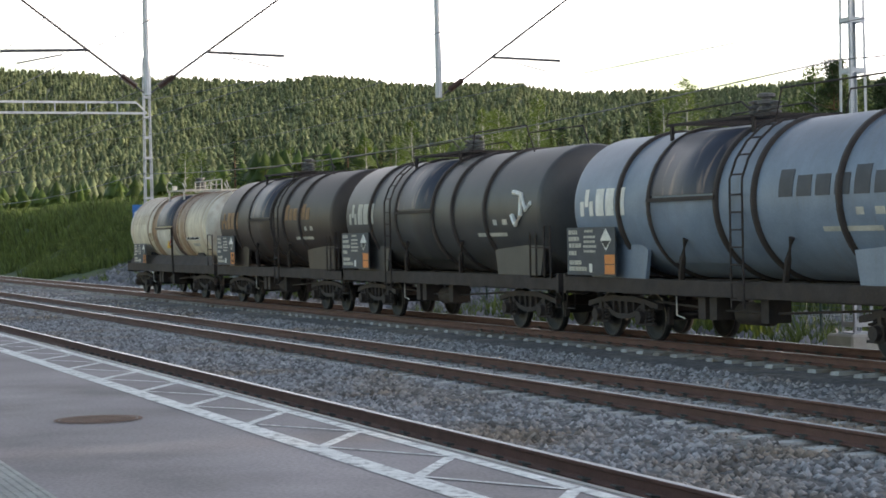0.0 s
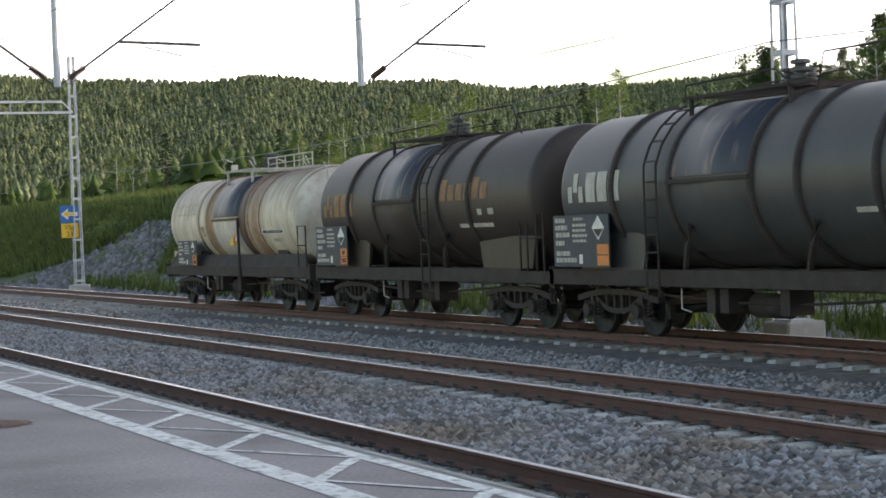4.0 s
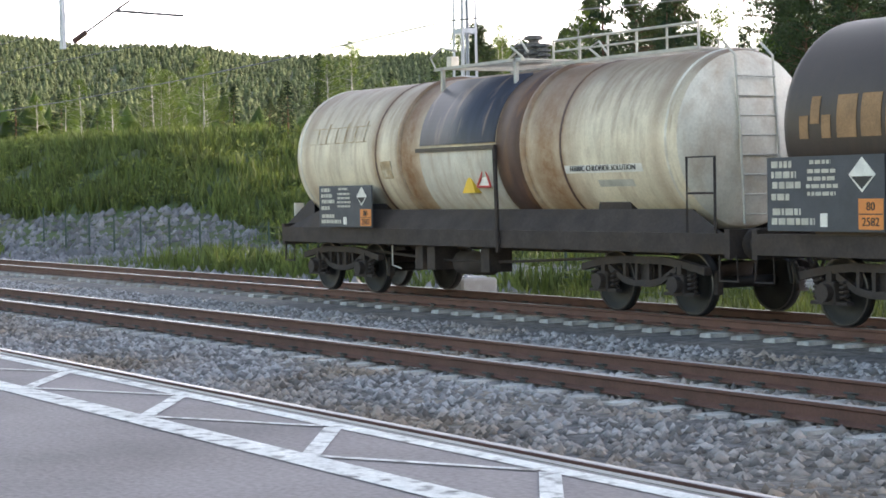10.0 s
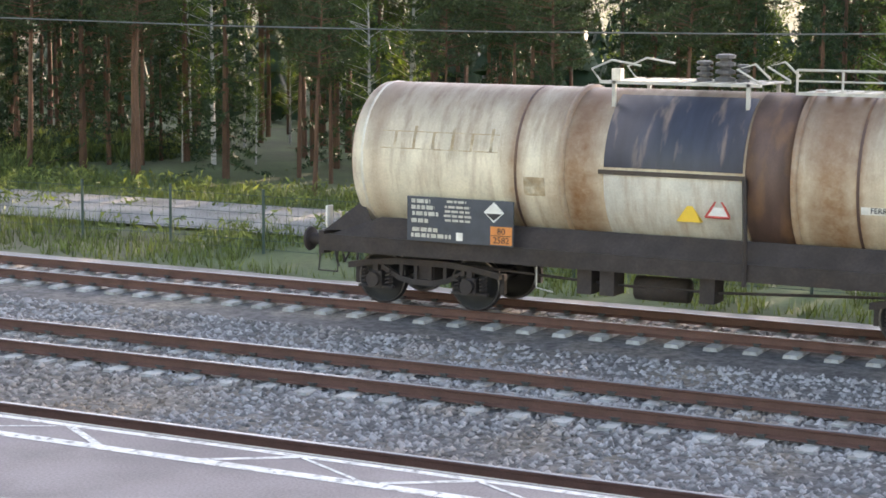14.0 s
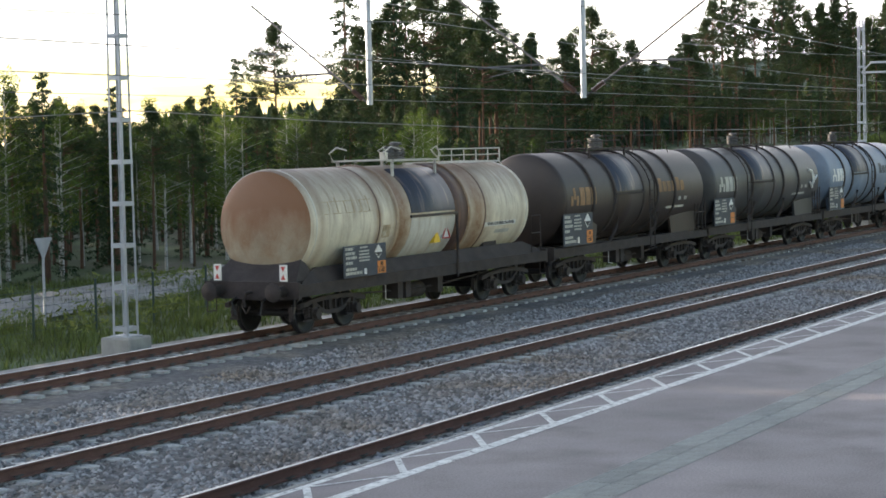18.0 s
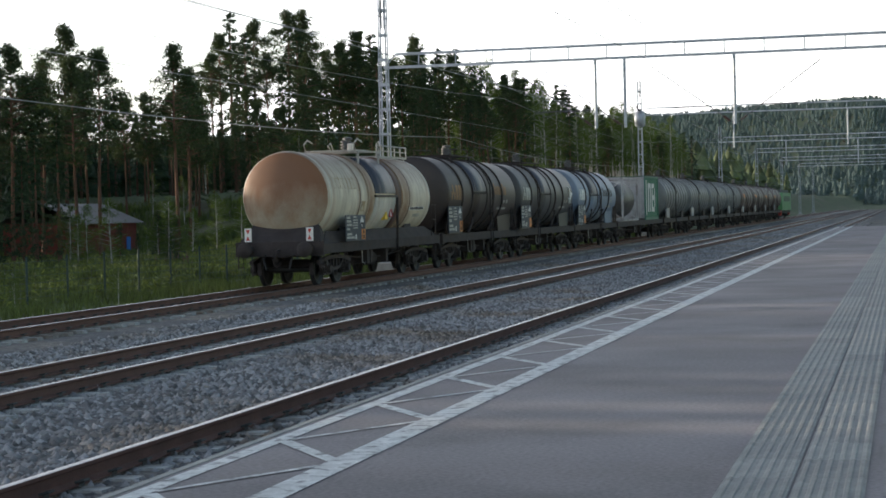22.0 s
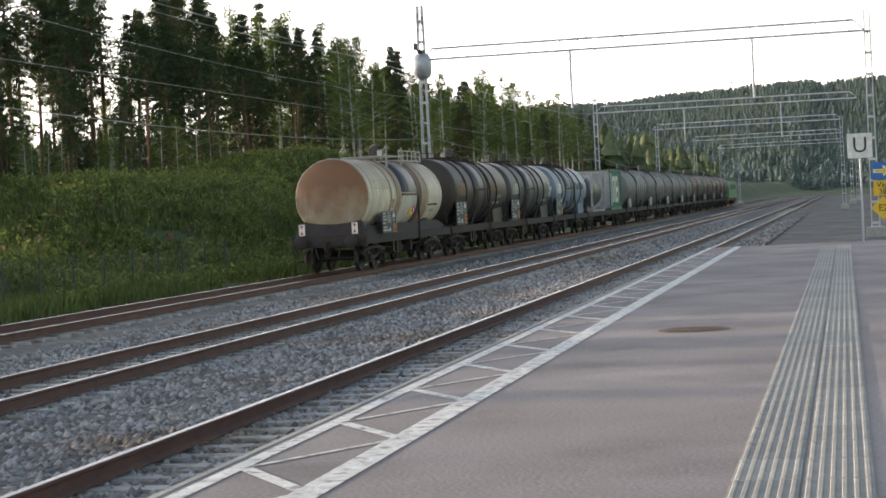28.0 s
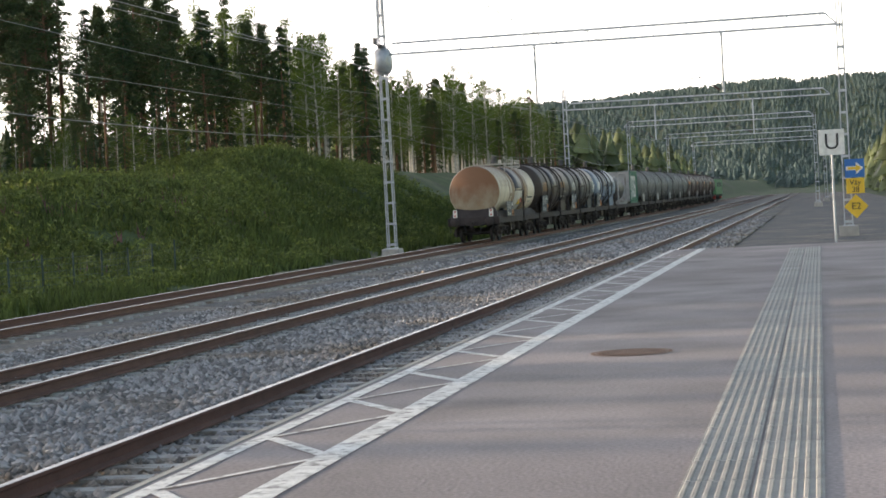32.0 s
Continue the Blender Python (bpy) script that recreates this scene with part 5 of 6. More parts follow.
    s = Shape()
    for x in (L - 1.25, L - 0.55):
        s.tube([(x, -1.3, 1.15), (x, -1.3, 2.25), (x + 0.3, -1.3, 2.25), (x + 0.3, -1.3, 1.15)], 0.024, 6)
    s.tube([(L - 1.25, -1.3, 1.8), (L - 0.25, -1.3, 1.8)], 0.018, 6)
    part("end_railing", s, UNDER, w)
    s = Shape()
    s.box(L - 1.3, L, -1.3, 1.3, 1.16, 1.2)
    part("end_platform", s, UNDER, w)
    curved_marks(w, "warning_mark", ((0.0, 0.22, 0.0, 0.5), (0.05, 0.17, 0.5, 1.0)), b - 0.6, 1.75, 2.0, r, zc, ORANGE)
    if scrawl:
        s = Shape()
        s.tube([(L - 1.9, -1.36, 3.0), (L - 1.5, -1.36, 2.95), (L - 1.45, -1.42, 2.5), (L - 1.7, -1.43, 2.3), (L - 1.9, -1.42, 2.5)], 0.06, 6)
        s.tube([(L - 1.5, -1.36, 2.95), (L - 1.2, -1.41, 2.6), (L - 0.95, -1.4, 2.75)], 0.05, 6)
        part("chalk_scrawl", s, WHITE, w, "white sprayed scrawl")
    bogie(2.0, w)
    bogie(L - 2.0, w)
    brake_gear(w, L * 0.45, L)
    return w


def ribbed_wagon(L, shell, label, ribs, orange=False):
    r, zc = 1.45, 2.62
    w = thing("tank_wagon", label, "tank wagon", "train")
    underframe(w, L)
    body, ends = tank_shell(0.5, L - 0.5, r, zc)
    part("tank_shell", body, shell, w, smooth=True)
    for e in ends:
        part("tank_end", e, shell, w, smooth=True)
    for k in range(ribs):
        part("hoop", hoop(1.2 + (L - 2.4) * k / (ribs - 1), r, zc, 0.14, 0.06), shell, w, smooth=True)
    walkway(w, L / 2 - 2, L / 2 + 2, 4.18, UNDER, -0.6, 0.6, 0.0, (L / 2 - 1.6, L / 2 + 1.6))
    valve_group(w, L / 2, 4.15)
    side_ladder(w, L / 2 - 1.6, r, zc, 0.8, 3.9, UNDER)
    s = Shape()
    s.box(0.4, 2.2, -1.42, -1.4, 1.25, 1.9)
    part("info_board", s, GREYBOX, w)
    if orange:
        curved_marks(w, "orange_strip", ((0.0, 2.4, 0, 1),), 0.9, 2.75, 3.05, r, zc, ORANGE)
    for x in (2.2, L - 2.2):
        for side in (-1, 1):
            q = Shape()
            q.prism_y([(x - 0.6, 1.15), (x + 0.6, 1.15), (x + 0.5, 1.9), (x - 0.5, 1.9)], side * 1.1 - 0.04, side * 1.1 + 0.04)
            part("saddle", q, UNDER, w)
    bogie(2.1, w)
    bogie(L - 2.1, w)
    brake_gear(w, L * 0.45, L)
    return w


def container_wagon(L):
    w = thing("flat_wagon", "grimy flat wagon for containers", "flat wagon", "train")
    underframe(w, L)
    bogie(2.1, w)
    bogie(L - 2.1, w)
    brake_gear(w, L * 0.45, L)
    return w


def container():
    c = thing("container", "green shipping container with a grey end", "container", "train")
    X0, X1, Z0, Z1 = 0.0, 6.06, 0.0, 2.75
    for side in (-1, 1):
        s = Shape()
        x = X0 + 0.1
        pts = []
        while x < X1 - 0.1:
            pts += [(x, 0.0), (x + 0.07, 0.036), (x + 0.16, 0.036), (x + 0.23, 0.0)]
            x += 0.3
        n_ = len(pts)
        s.v = [(px, side * (1.2 - d), Z0 + 0.12) for px, d in pts] + [(px, side * (1.2 - d), Z1 - 0.1) for px, d in pts]
        s.f = [(i, i + 1, i + 1 + n_, i + n_) for i in range(n_ - 1)]
        part("side_wall", s, GREEN, c)
    for x, mat in ((X0, GREYBOX), (X1, GREEN)):
        s = Shape()
        s.box(x - 0.03, x + 0.03, -1.2, 1.2, Z0 + 0.1, Z1 - 0.05)
        for k in range(4):
            y = -0.9 + 0.6 * k
            s.tube([(x - 0.07, y, Z0 + 0.15), (x - 0.07, y, Z1 - 0.15)], 0.025, 6)
        part("end_wall", s, mat, c, "grey end doors" if mat is GREYBOX else "")
    s = Shape()
    for x in (X0, X1):
        for y in (-1.2, 1.2):
            s.box(x - 0.07, x + 0.07, y - 0.04, y + 0.04, Z0, Z1)
    for y in (-1.2, 1.2):
        s.box(X0, X1, y - 0.04, y + 0.04, Z0, Z0 + 0.15)
        s.box(X0, X1, y - 0.04, y + 0.04, Z1 - 0.1, Z1)
    part("frame", s, GREEN, c)
    s = Shape()
    s.box(X0, X1, -1.2, 1.2, Z1 - 0.02, Z1)
    part("roof", s, GREEN, c)
    for x0, x1, z0, z1 in ((1.2, 1.7, 0.5, 2.3), (1.7, 2.2, 2.0, 2.3), (2.2, 2.6, 0.5, 2.3), (3.0, 3.4, 0.5, 2.3), (3.4, 4.2, 2.0, 2.3), (3.4, 4.2, 1.25, 1.55), (3.4, 4.2, 0.5, 0.8), (4.2, 4.5, 0.8, 2.0), (0.35, 0.6, 0.3, 2.5)):
        s = Shape()
        s.box(x0, x1, -1.225, -1.215, z0, z1)
        part("mark", s, WHITE, c)
    s = Shape()
    s.box(X0 - 0.08, X0 - 0.035, -0.3, 0.1, 1.2, 1.6)
    part("orange_mark", s, ORANGE, c)
    return c


def tank_container():
    c = thing("tank_container", "grey tank in a steel container frame", "container", "train")
    s = Shape()
    s.lathe_x([(0.15, 0.2), (0.3, 0.95), (0.45, 1.08), (5.6, 1.08), (5.75, 0.95), (5.9, 0.2)], 32, 0, 1.25)
    part("tank", s, GREYTANK, c, smooth=True)
    for x in (0.05, 6.0):
        s = Shape()
        for y in (-1.17, 1.17):
            s.box(x - 0.06, x + 0.06, y - 0.06, y + 0.06, 0, 2.55)
        for z in (0.06, 2.49):
            s.box(x - 0.06, x + 0.06, -1.17, 1.17, z - 0.06, z + 0.06)
        s.tube([(x, -1.17, 0.1), (x, 0, 1.0), (x, 1.17, 0.1)], 0.04, 5)
        s.tube([(x, -1.17, 2.45), (x, 0, 1.5), (x, 1.17, 2.45)], 0.04, 5)
        part("end_frame", s, GREYBOX, c)
    for y in (-1.17, 1.17):
        for z in (0.06, 2.49):
            s = Shape()
            s.box(0.05, 6.0, y - 0.05, y + 0.05, z - 0.05, z + 0.05)
            part("frame_rail", s, GREYBOX, c)
    return c


def loco():
    L = 19.0
    w = thing("locomotive", "green electric locomotive with a pale cab end", "locomotive", "train")
    s = Shape()
    s.box(0.9, L - 0.9, -1.48, 1.48, 1.15, 3.45)
    part("body", s, LOCO, w)
    for x, d in ((0.9, -1), (L - 0.9, 1)):
        s = Shape()
        s.prism_y([(x, 1.15), (x + d * 0.75, 1.15), (x + d * 0.75, 2.2), (x + d * 0.35, 3.4), (x, 3.45)], -1.46, 1.46)
        cab = part("cab", s, LOCO, w)
        s = Shape()
        s.add([(x + d * 0.74, -1.2, 2.3), (x + d * 0.74, 1.2, 2.3), (x + d * 0.41, 1.2, 3.25), (x + d * 0.41, -1.2, 3.25)], [(0, 1, 2, 3)])
        part("window", s, BLACK, cab)
        s = Shape()
        s.box(min(x, x + d * 0.8), max(x, x + d * 0.8), -1.3, 1.3, 0.5, 1.1)
        part("pilot", s, REDP, w, "red snow plough")
    s = Shape()
    s.prism_y([(1.2, 3.45), (L - 1.2, 3.45), (L - 1.6, 3.85), (1.6, 3.85)], -1.2, 1.2)
    part("roof", s, DARKSTEEL, w)
    for k in range(6):
        s = Shape()
        s.box(3 + 2.2 * k, 4.4 + 2.2 * k, -1.5, -1.485, 2.3, 3.0)
        part("louvre", s, DARKSTEEL, w)
    s = Shape()
    for y in (-0.5, 0.5):
        s.tube([(4, y, 3.85), (2.6, y, 4.3), (4.2, y, 4.75)], 0.03, 6)
    s.tube([(4.2, -0.8, 4.75), (4.2, 0.8, 4.75)], 0.03, 6)
    part("pantograph", s, DARKSTEEL, w)
    s = Shape()
    s.box(0.8, L - 0.8, -1.35, 1.35, 0.8, 1.15)
    part("frame", s, UNDER, w)
    bogie(3.5, w)
    bogie(L - 3.5, w)
    return w


TRAIN = []  # (object, offset along the train, height above the rail)
TRAIN.append((cream_wagon(), 0.0, 0.0))
TRAIN.append((dark_wagon(12.75, DARKTANK, "grimy black-brown tank wagon with faded lettering", DUST, DUST, (7.9, 10.3), ladder=7.2, panel=(4.3, 6.5)), 13.75, 0.0))
TRAIN.append((dark_wagon(13.5, GREYTANK, "dark grey tank wagon with pale lettering and a white scrawl", PALE, None, None, scrawl=True, bare=True, ladder=4.0, panel=(4.6, 6.9)), 26.55, 0.0))
TRAIN.append((dark_wagon(13.4, BLUETANK, "grey-blue tank wagon with white and dark lettering", WHITE, SLATE, (8.2, 11.4), bare=True, ladder=7.0, panel=(3.9, 6.2)), 40.5, 0.0))
TRAIN.append((container_wagon(19.6), 54.5, 0.0))
TRAIN.append((tank_container(), 57.2, 1.2))
TRAIN.append((container(), 66.6, 1.2))
rib = ribbed_wagon(14.0, RIBTANK, "grey tank wagon with many ribs round its shell", 9)
TRAIN.append((rib, 75.0, 0.0))
for k in range(1, 4):
    TRAIN.append((copy_thing(rib, pose(0, 0, 0)), 75.0 + 14.9 * k, 0.0))
brown = ribbed_wagon(14.0, BROWNTANK, "red-brown tank wagon with an orange strip", 5, True)
TRAIN.append((brown, 134.6, 0.0))
for k in range(1, 4):
    TRAIN.append((copy_thing(brown, pose(0, 0, 0)), 134.6 + 14.9 * k, 0.0))
TRAIN.append((loco(), 194.4, 0.0))

# ---- trees and plants ----
def quick_mesh(name, verts, faces, mats, index=None):
    me = bpy.data.meshes.new(name)
    verts = np.asarray(verts, float)
    faces = np.asarray(faces, np.int32)
    me.vertices.add(len(verts))
    me.vertices.foreach_set("co", verts.ravel())
    me.loops.add(faces.size)
    me.loops.foreach_set("vertex_index", faces.ravel())
    me.polygons.add(len(faces))
    me.polygons.foreach_set("loop_start", np.arange(0, faces.size, faces.shape[1], dtype=np.int32))
    for m in mats:
        me.materials.append(m)
    me.update()
    me.validate()
    return me


def clumps(centres, sizes, per, rng, flat=0.6, out=None):
    """Small leaf blades scattered round each centre."""
    n = len(centres)
    c = np.repeat(np.asarray(centres), per, 0)
    sz = np.repeat(np.asarray(sizes), per)[:, None]
    off = rng.normal(0, 1, (n * per, 3))
    off /= np.linalg.norm(off, axis=1)[:, None] + 1e-9
    off *= rng.uniform(0.2, 1.0, (n * per, 1)) ** 0.5 * sz * np.array([1, 1, flat])
    p = c + off
    a = rng.normal(0, 1, (n * per, 3))
    b = rng.normal(0, 1, (n * per, 3))
    a /= np.linalg.norm(a, axis=1)[:, None]
    b /= np.linalg.norm(b, axis=1)[:, None]
    w = (out or 0.22) * rng.uniform(0.6, 1.4, (n * per, 1))
    v = np.stack([p - a * w, p + b * w * 0.6, p + a * w], 1).reshape(-1, 3)
    f = np.arange(len(v)).reshape(-1, 3)
    return v, f


def pine_tree(h, seed, bare=0.5):
    rng = np.random.default_rng(seed)
    t = Shape()
    lean = rng.normal(0, 0.012, 2)
    path = [(lean[0] * h * k + 0.05 * math.sin(k * 9 + seed), lean[1] * h * k, h * k) for k in (0, 0.2, 0.4, 0.6, 0.8, 0.97)]
    t.tube(path, 0.12 + h * 0.004, 7, r1=0.03)
    cents, sizes = [], []
    n = int(h * 4.4)
    for i in range(n):
        u = bare + (1 - bare) * (i + rng.uniform(0, 1)) / n
        prof = math.sin(min(1, (u - bare) / (1 - bare) * 1.1 + 0.12) * math.pi) ** 0.7
        reach = (0.4 + h * 0.15 * prof) * rng.uniform(0.5, 1.15)
        a = rng.uniform(0, 6.283)
        z = u * h
        bx, by = lean * h * u
        t.tube([(bx, by, z - 0.25), (bx + math.cos(a) * reach * 0.6, by + math.sin(a) * reach * 0.6, z), (bx + math.cos(a) * reach, by + math.sin(a) * reach, z + 0.15)], 0.035, 4, False, 0.012)
        for q in (0.55, 0.8, 1.0):
            cents.append((bx + math.cos(a) * reach * q, by + math.sin(a) * reach * q, z + 0.1 * q + rng.uniform(-0.1, 0.2)))
            sizes.append(0.33 + 0.3 * rng.uniform() * (1.2 - 0.5 * q))
    for i in range(int(h * 0.5)):
        a, z = rng.uniform(0, 6.283), h * rng.uniform(0.12, bare)
        t.tube([(0, 0, z), (math.cos(a) * 0.9, math.sin(a) * 0.9, z + rng.uniform(-0.2, 0.15))], 0.02, 4, False, 0.006)
    cents.append((lean[0] * h, lean[1] * h, h))
    sizes.append(0.4)
    v, f = clumps(cents, [q * 1.25 for q in sizes], 34, rng, 0.6, 0.15)
    return t.mesh("trunk"), quick_mesh("crown", v, f, [PINE])


def spruce_tree(h, seed):
    rng = np.random.default_rng(seed)
    t = Shape()
    t.tube([(0, 0, 0), (0, 0, h * 0.5), (0, 0, h)], 0.14 + h * 0.005, 6, r1=0.015)
    cents, sizes = [], []
    n = int(h * 5)
    for i in range(n):
        u = 0.06 + 0.94 * (i + rng.uniform(0, 1)) / n
        reach = (0.25 + (1 - u) * h * 0.17) * rng.uniform(0.7, 1.15)
        a = i * 2.4 + rng.uniform(-0.4, 0.4)
        for q in (0.35, 0.6, 0.82, 1.0):
            cents.append((math.cos(a) * reach * q, math.sin(a) * reach * q, u * h - 0.32 * reach * q))
            sizes.append(0.3)
        if i % 4 == 0:
            t.tube([(0, 0, u * h), (math.cos(a) * reach * 0.8, math.sin(a) * reach * 0.8, u * h - 0.25 * reach)], 0.025, 4, False, 0.008)
    v, f = clumps(cents, sizes, 15, rng, 0.5, 0.15)
    return t.mesh("trunk"), quick_mesh("crown", v, f, [SPRUCE])


def birch_tree(h, seed):
    rng = np.random.default_rng(seed)
    t = Shape()
    lean = rng.normal(0, 0.02, 2)
    t.tube([(lean[0] * h * k, lean[1] * h * k, h * k) for k in (0, 0.25, 0.5, 0.75, 1.0)], 0.11 + h * 0.003, 7, r1=0.02)
    cents, sizes = [], []
    n = int(h * 3.6)
    for i in range(n):
        u = 0.28 + 0.72 * (i + rng.uniform(0, 1)) / n
        reach = (0.3 + h * 0.15 * math.sin(min(1, (u - 0.2) / 0.8) * math.pi) ** 0.8) * rng.uniform(0.5, 1.2)
        a = rng.uniform(0, 6.283)
        bx, by = lean * h * u
        t.tube([(bx, by, u * h - 0.4), (bx + math.cos(a) * reach, by + math.sin(a) * reach, u * h + 0.3)], 0.025, 4, False, 0.008)
        for q in (0.4, 0.7, 1.0):
            cents.append((bx + math.cos(a) * reach * q, by + math.sin(a) * reach * q, u * h + 0.3 * q - 0.25 * rng.uniform()))
            sizes.append(0.5)
    v, f = clumps(cents, sizes, 24, rng, 0.9, 0.13)
    return t.mesh("trunk"), quick_mesh("crown", v, f, [BIRCHLEAF])


KINDS = {"pine": [pine_tree(16, s, b) for s, b in ((11, 0.45), (12, 0.55), (13, 0.5), (14, 0.62))],
         "spruce": [spruce_tree(13, s) for s in (21, 22, 23)],
         "birch": [birch_tree(13, s) for s in (31, 32, 33, 34)]}
TALL = {"pine": 16, "spruce": 13, "birch": 13}
TAGS = {"pine": ("tall pine with a bare reddish trunk and dark crown", "pine tree", BARK), "spruce": ("dark green spruce with drooping branches", "spruce tree", BARK),
        "birch": ("birch with a white trunk and light green leaves", "birch tree", BIRCHBARK)}
tree_rng = random.Random(5)


def tree(kind, x, y, h):
    trunk, crown = KINDS[kind][tree_rng.randrange(len(KINDS[kind]))]
    label, cat, bark = TAGS[kind]
    k = h / TALL[kind]
    root = thing(cat.replace(" ", "_"), label, cat, "forest trees", m=pose(x, y, height(x, y) - 0.1, 0, 0, tree_rng.uniform(0, 360)) @ Matrix.Diagonal((k, k, k, 1)))
    part("trunk", trunk, bark, root)
    part("crown", crown, crown.materials[0], root)


ROOF = ((-90, 6), (-60, 8.5), (-50, 10), (-40, 9.2), (-20, 7.6), (0, 7.4), (28, 6.4), (35, 6.2), (44, 6.0), (55, 5.4), (66, 5.4), (78, 5.8), (88, 8.5), (98, 13), (112, 14), (122, 12), (129, 10), (136, 9.5), (146, 7.5), (158, 10.5), (166, 14.5), (175, 17.5), (226, 18.7), (250, 15.5), (262, 14.6), (300, 16.5), (366, 18))


def top(x, y):
    """Height of a tree at the wood's roofline, which climbs away from the line."""
    k = smooth01(x, 60, 90)
    low = 4.5 - 3.2 * k
    back = 13 - 9.5 * k
    return max(2.5, low + (table(ROOF, x) - low) * (y + back) / (45 + back) - height(x, y))


def wood_at(x):
    if x < -52:
        return ("spruce", "spruce", "pine", "spruce", "birch")
    if x < 26:
        return ("pine", "pine", "spruce", "pine", "spruce", "pine", "pine", "spruce", "birch")
    if x < 76:
        return ("birch", "spruce", "pine", "spruce", "birch")
    if x < 190:
        return ("pine", "pine", "spruce", "pine", "spruce")
    return ("birch", "birch", "spruce", "pine")


x = -61.0
while x < 330:
    for depth in range(7 if x < 72 else 6 if x < 190 else 4):
        if tree_rng.random() < (0.93 if depth else 0.8):
            y = (32.5 if x < 30 else 36 if x < 72 else 37) + depth * (3.6 if x < 72 else 5.0) + tree_rng.uniform(-1.7, 1.7)
            if x > 150:
                y -= 3
            if 102 < x < 122 and y < 52:
                continue
            kind = tree_rng.choice(wood_at(x))
            if 96 < x < 128 and y < 56:
                if tree_rng.random() < 0.72:
                    continue
                kind = "pine"
            tree(kind, x + tree_rng.uniform(-1.2, 1.2), y, top(x, y) * tree_rng.uniform(0.74, 1.07))
    x += 2.1 if x < 60 else 2.8
for bx, by, bh in ((-43, 31, 6.5), (-3.4, 30.6, 7), (-2.7, 30.8, 6.6), (11, 31.5, 6.5), (27, 34, 6.5), (38, 35, 6.3), (31, 34.5, 6.6), (45, 36, 6.2)):
    tree("birch", bx, by, bh)


for i in range(60):
    tree(tree_rng.choice(("birch", "spruce", "pine")), tree_rng.uniform(-135, -72), tree_rng.uniform(44, 74), tree_rng.uniform(3.5, 7))
# birches along the edge of the wood, undergrowth inside it
for k in range(18):
    tree(tree_rng.choice(("birch", "birch", "pine")), tree_rng.uniform(30, 64), tree_rng.uniform(35, 41), tree_rng.uniform(5, 7))
for k in range(26):
    tree("birch", tree_rng.uniform(238, 300), tree_rng.uniform(32, 38), tree_rng.uniform(8, 11.5))
for i in range(50):
    tree(tree_rng.choice(("spruce", "birch", "birch")), tree_rng.uniform(126, 210), tree_rng.uniform(38, 50), tree_rng.uniform(2.5, 6))
for i in range(60):
    tree(tree_rng.choice(("spruce", "birch", "pine")), tree_rng.uniform(-66, 74), tree_rng.uniform(36, 50), tree_rng.uniform(2.5, 5.5))


# young trees and bushes along the banks
def bush(x, y, h, kind="birch"):
    trunk, crown = KINDS[kind][tree_rng.randrange(len(KINDS[kind]))]
    k = h / TALL[kind]
    root = thing("bush", "low leafy green bush on the bank" if kind == "birch" else "young spruce on the bank", "bush", "bushes", m=pose(x, y, height(x, y) - 1.6 * k, 0, 0, tree_rng.uniform(0, 360)) @ Matrix.Diagonal((k * 1.5, k * 1.5, k * 1.15, 1)))
    part("stem", trunk, BARK, root)
    part("leaves", crown, crown.materials[0], root)


for i in range(70):
    x = -66 - 130 * tree_rng.random()
    bush(x, 30 + tree_rng.uniform(0, 22) + 0.05 * (-60 - x), tree_rng.uniform(2.2, 5.5), tree_rng.choice(("birch", "birch", "spruce")))
for i in range(46):
    x = tree_rng.uniform(82, 190)
    bush(x, 32.5 + tree_rng.uniform(0, 3.5), tree_rng.uniform(1.6, 3.4), tree_rng.choice(("birch", "birch", "spruce")))
for i in range(18):
    bush(tree_rng.uniform(-44, 60), tree_rng.uniform(18.2, 22), tree_rng.uniform(0.6, 1.3))


# far woods: many small conifers, one piece of stuff a stand
def far_wood(name, pts, hs, mat, label, seed, wide=0.16, round_share=0.0):
    rng = np.random.default_rng(seed)
    n = len(pts)
    leafy = rng.uniform(0, 1, n) < round_share
    tiers = 4
    allv, allf = [], []
    base = 0
    for t in range(tiers):
        k = 6
        u0 = t / tiers * 0.85 + 0.06
        u1 = min(1.0, u0 + 0.42)
        ang = rng.uniform(0, 6.283, (n, 1)) + np.arange(k)[None] * 6.283 / k
        rad = (hs * np.where(leafy, wide * (0.9, 1.15, 1.0, 0.6)[t], wide * (1 - u0 * 0.85)))[:, None] * rng.uniform(0.55, 1.3, (n, k))
        ring = np.stack([pts[:, 0:1] + np.cos(ang) * rad, pts[:, 1:2] + np.sin(ang) * rad, pts[:, 2:3] + (hs * u0)[:, None] + rng.uniform(-0.05, 0.05, (n, k)) * hs[:, None]], -1)
        tip = np.stack([pts[:, 0], pts[:, 1], pts[:, 2] + hs * np.where(leafy, min(0.97, u0 + 0.36), u1)], -1)[:, None]
        v = np.concatenate([ring, tip], 1)
        allv.append(v.reshape(-1, 3))
        f = np.array([(i, (i + 1) % k, k) for i in range(k)])
        allf.append((f[None] + (np.arange(n) * (k + 1))[:, None, None] + base).reshape(-1, 3))
        base += n * (k + 1)
    me = quick_mesh(name, np.concatenate(allv), np.concatenate(allf), [mat])
    return tagged(part(name, me, mat), label, "forest", kind="stuff")


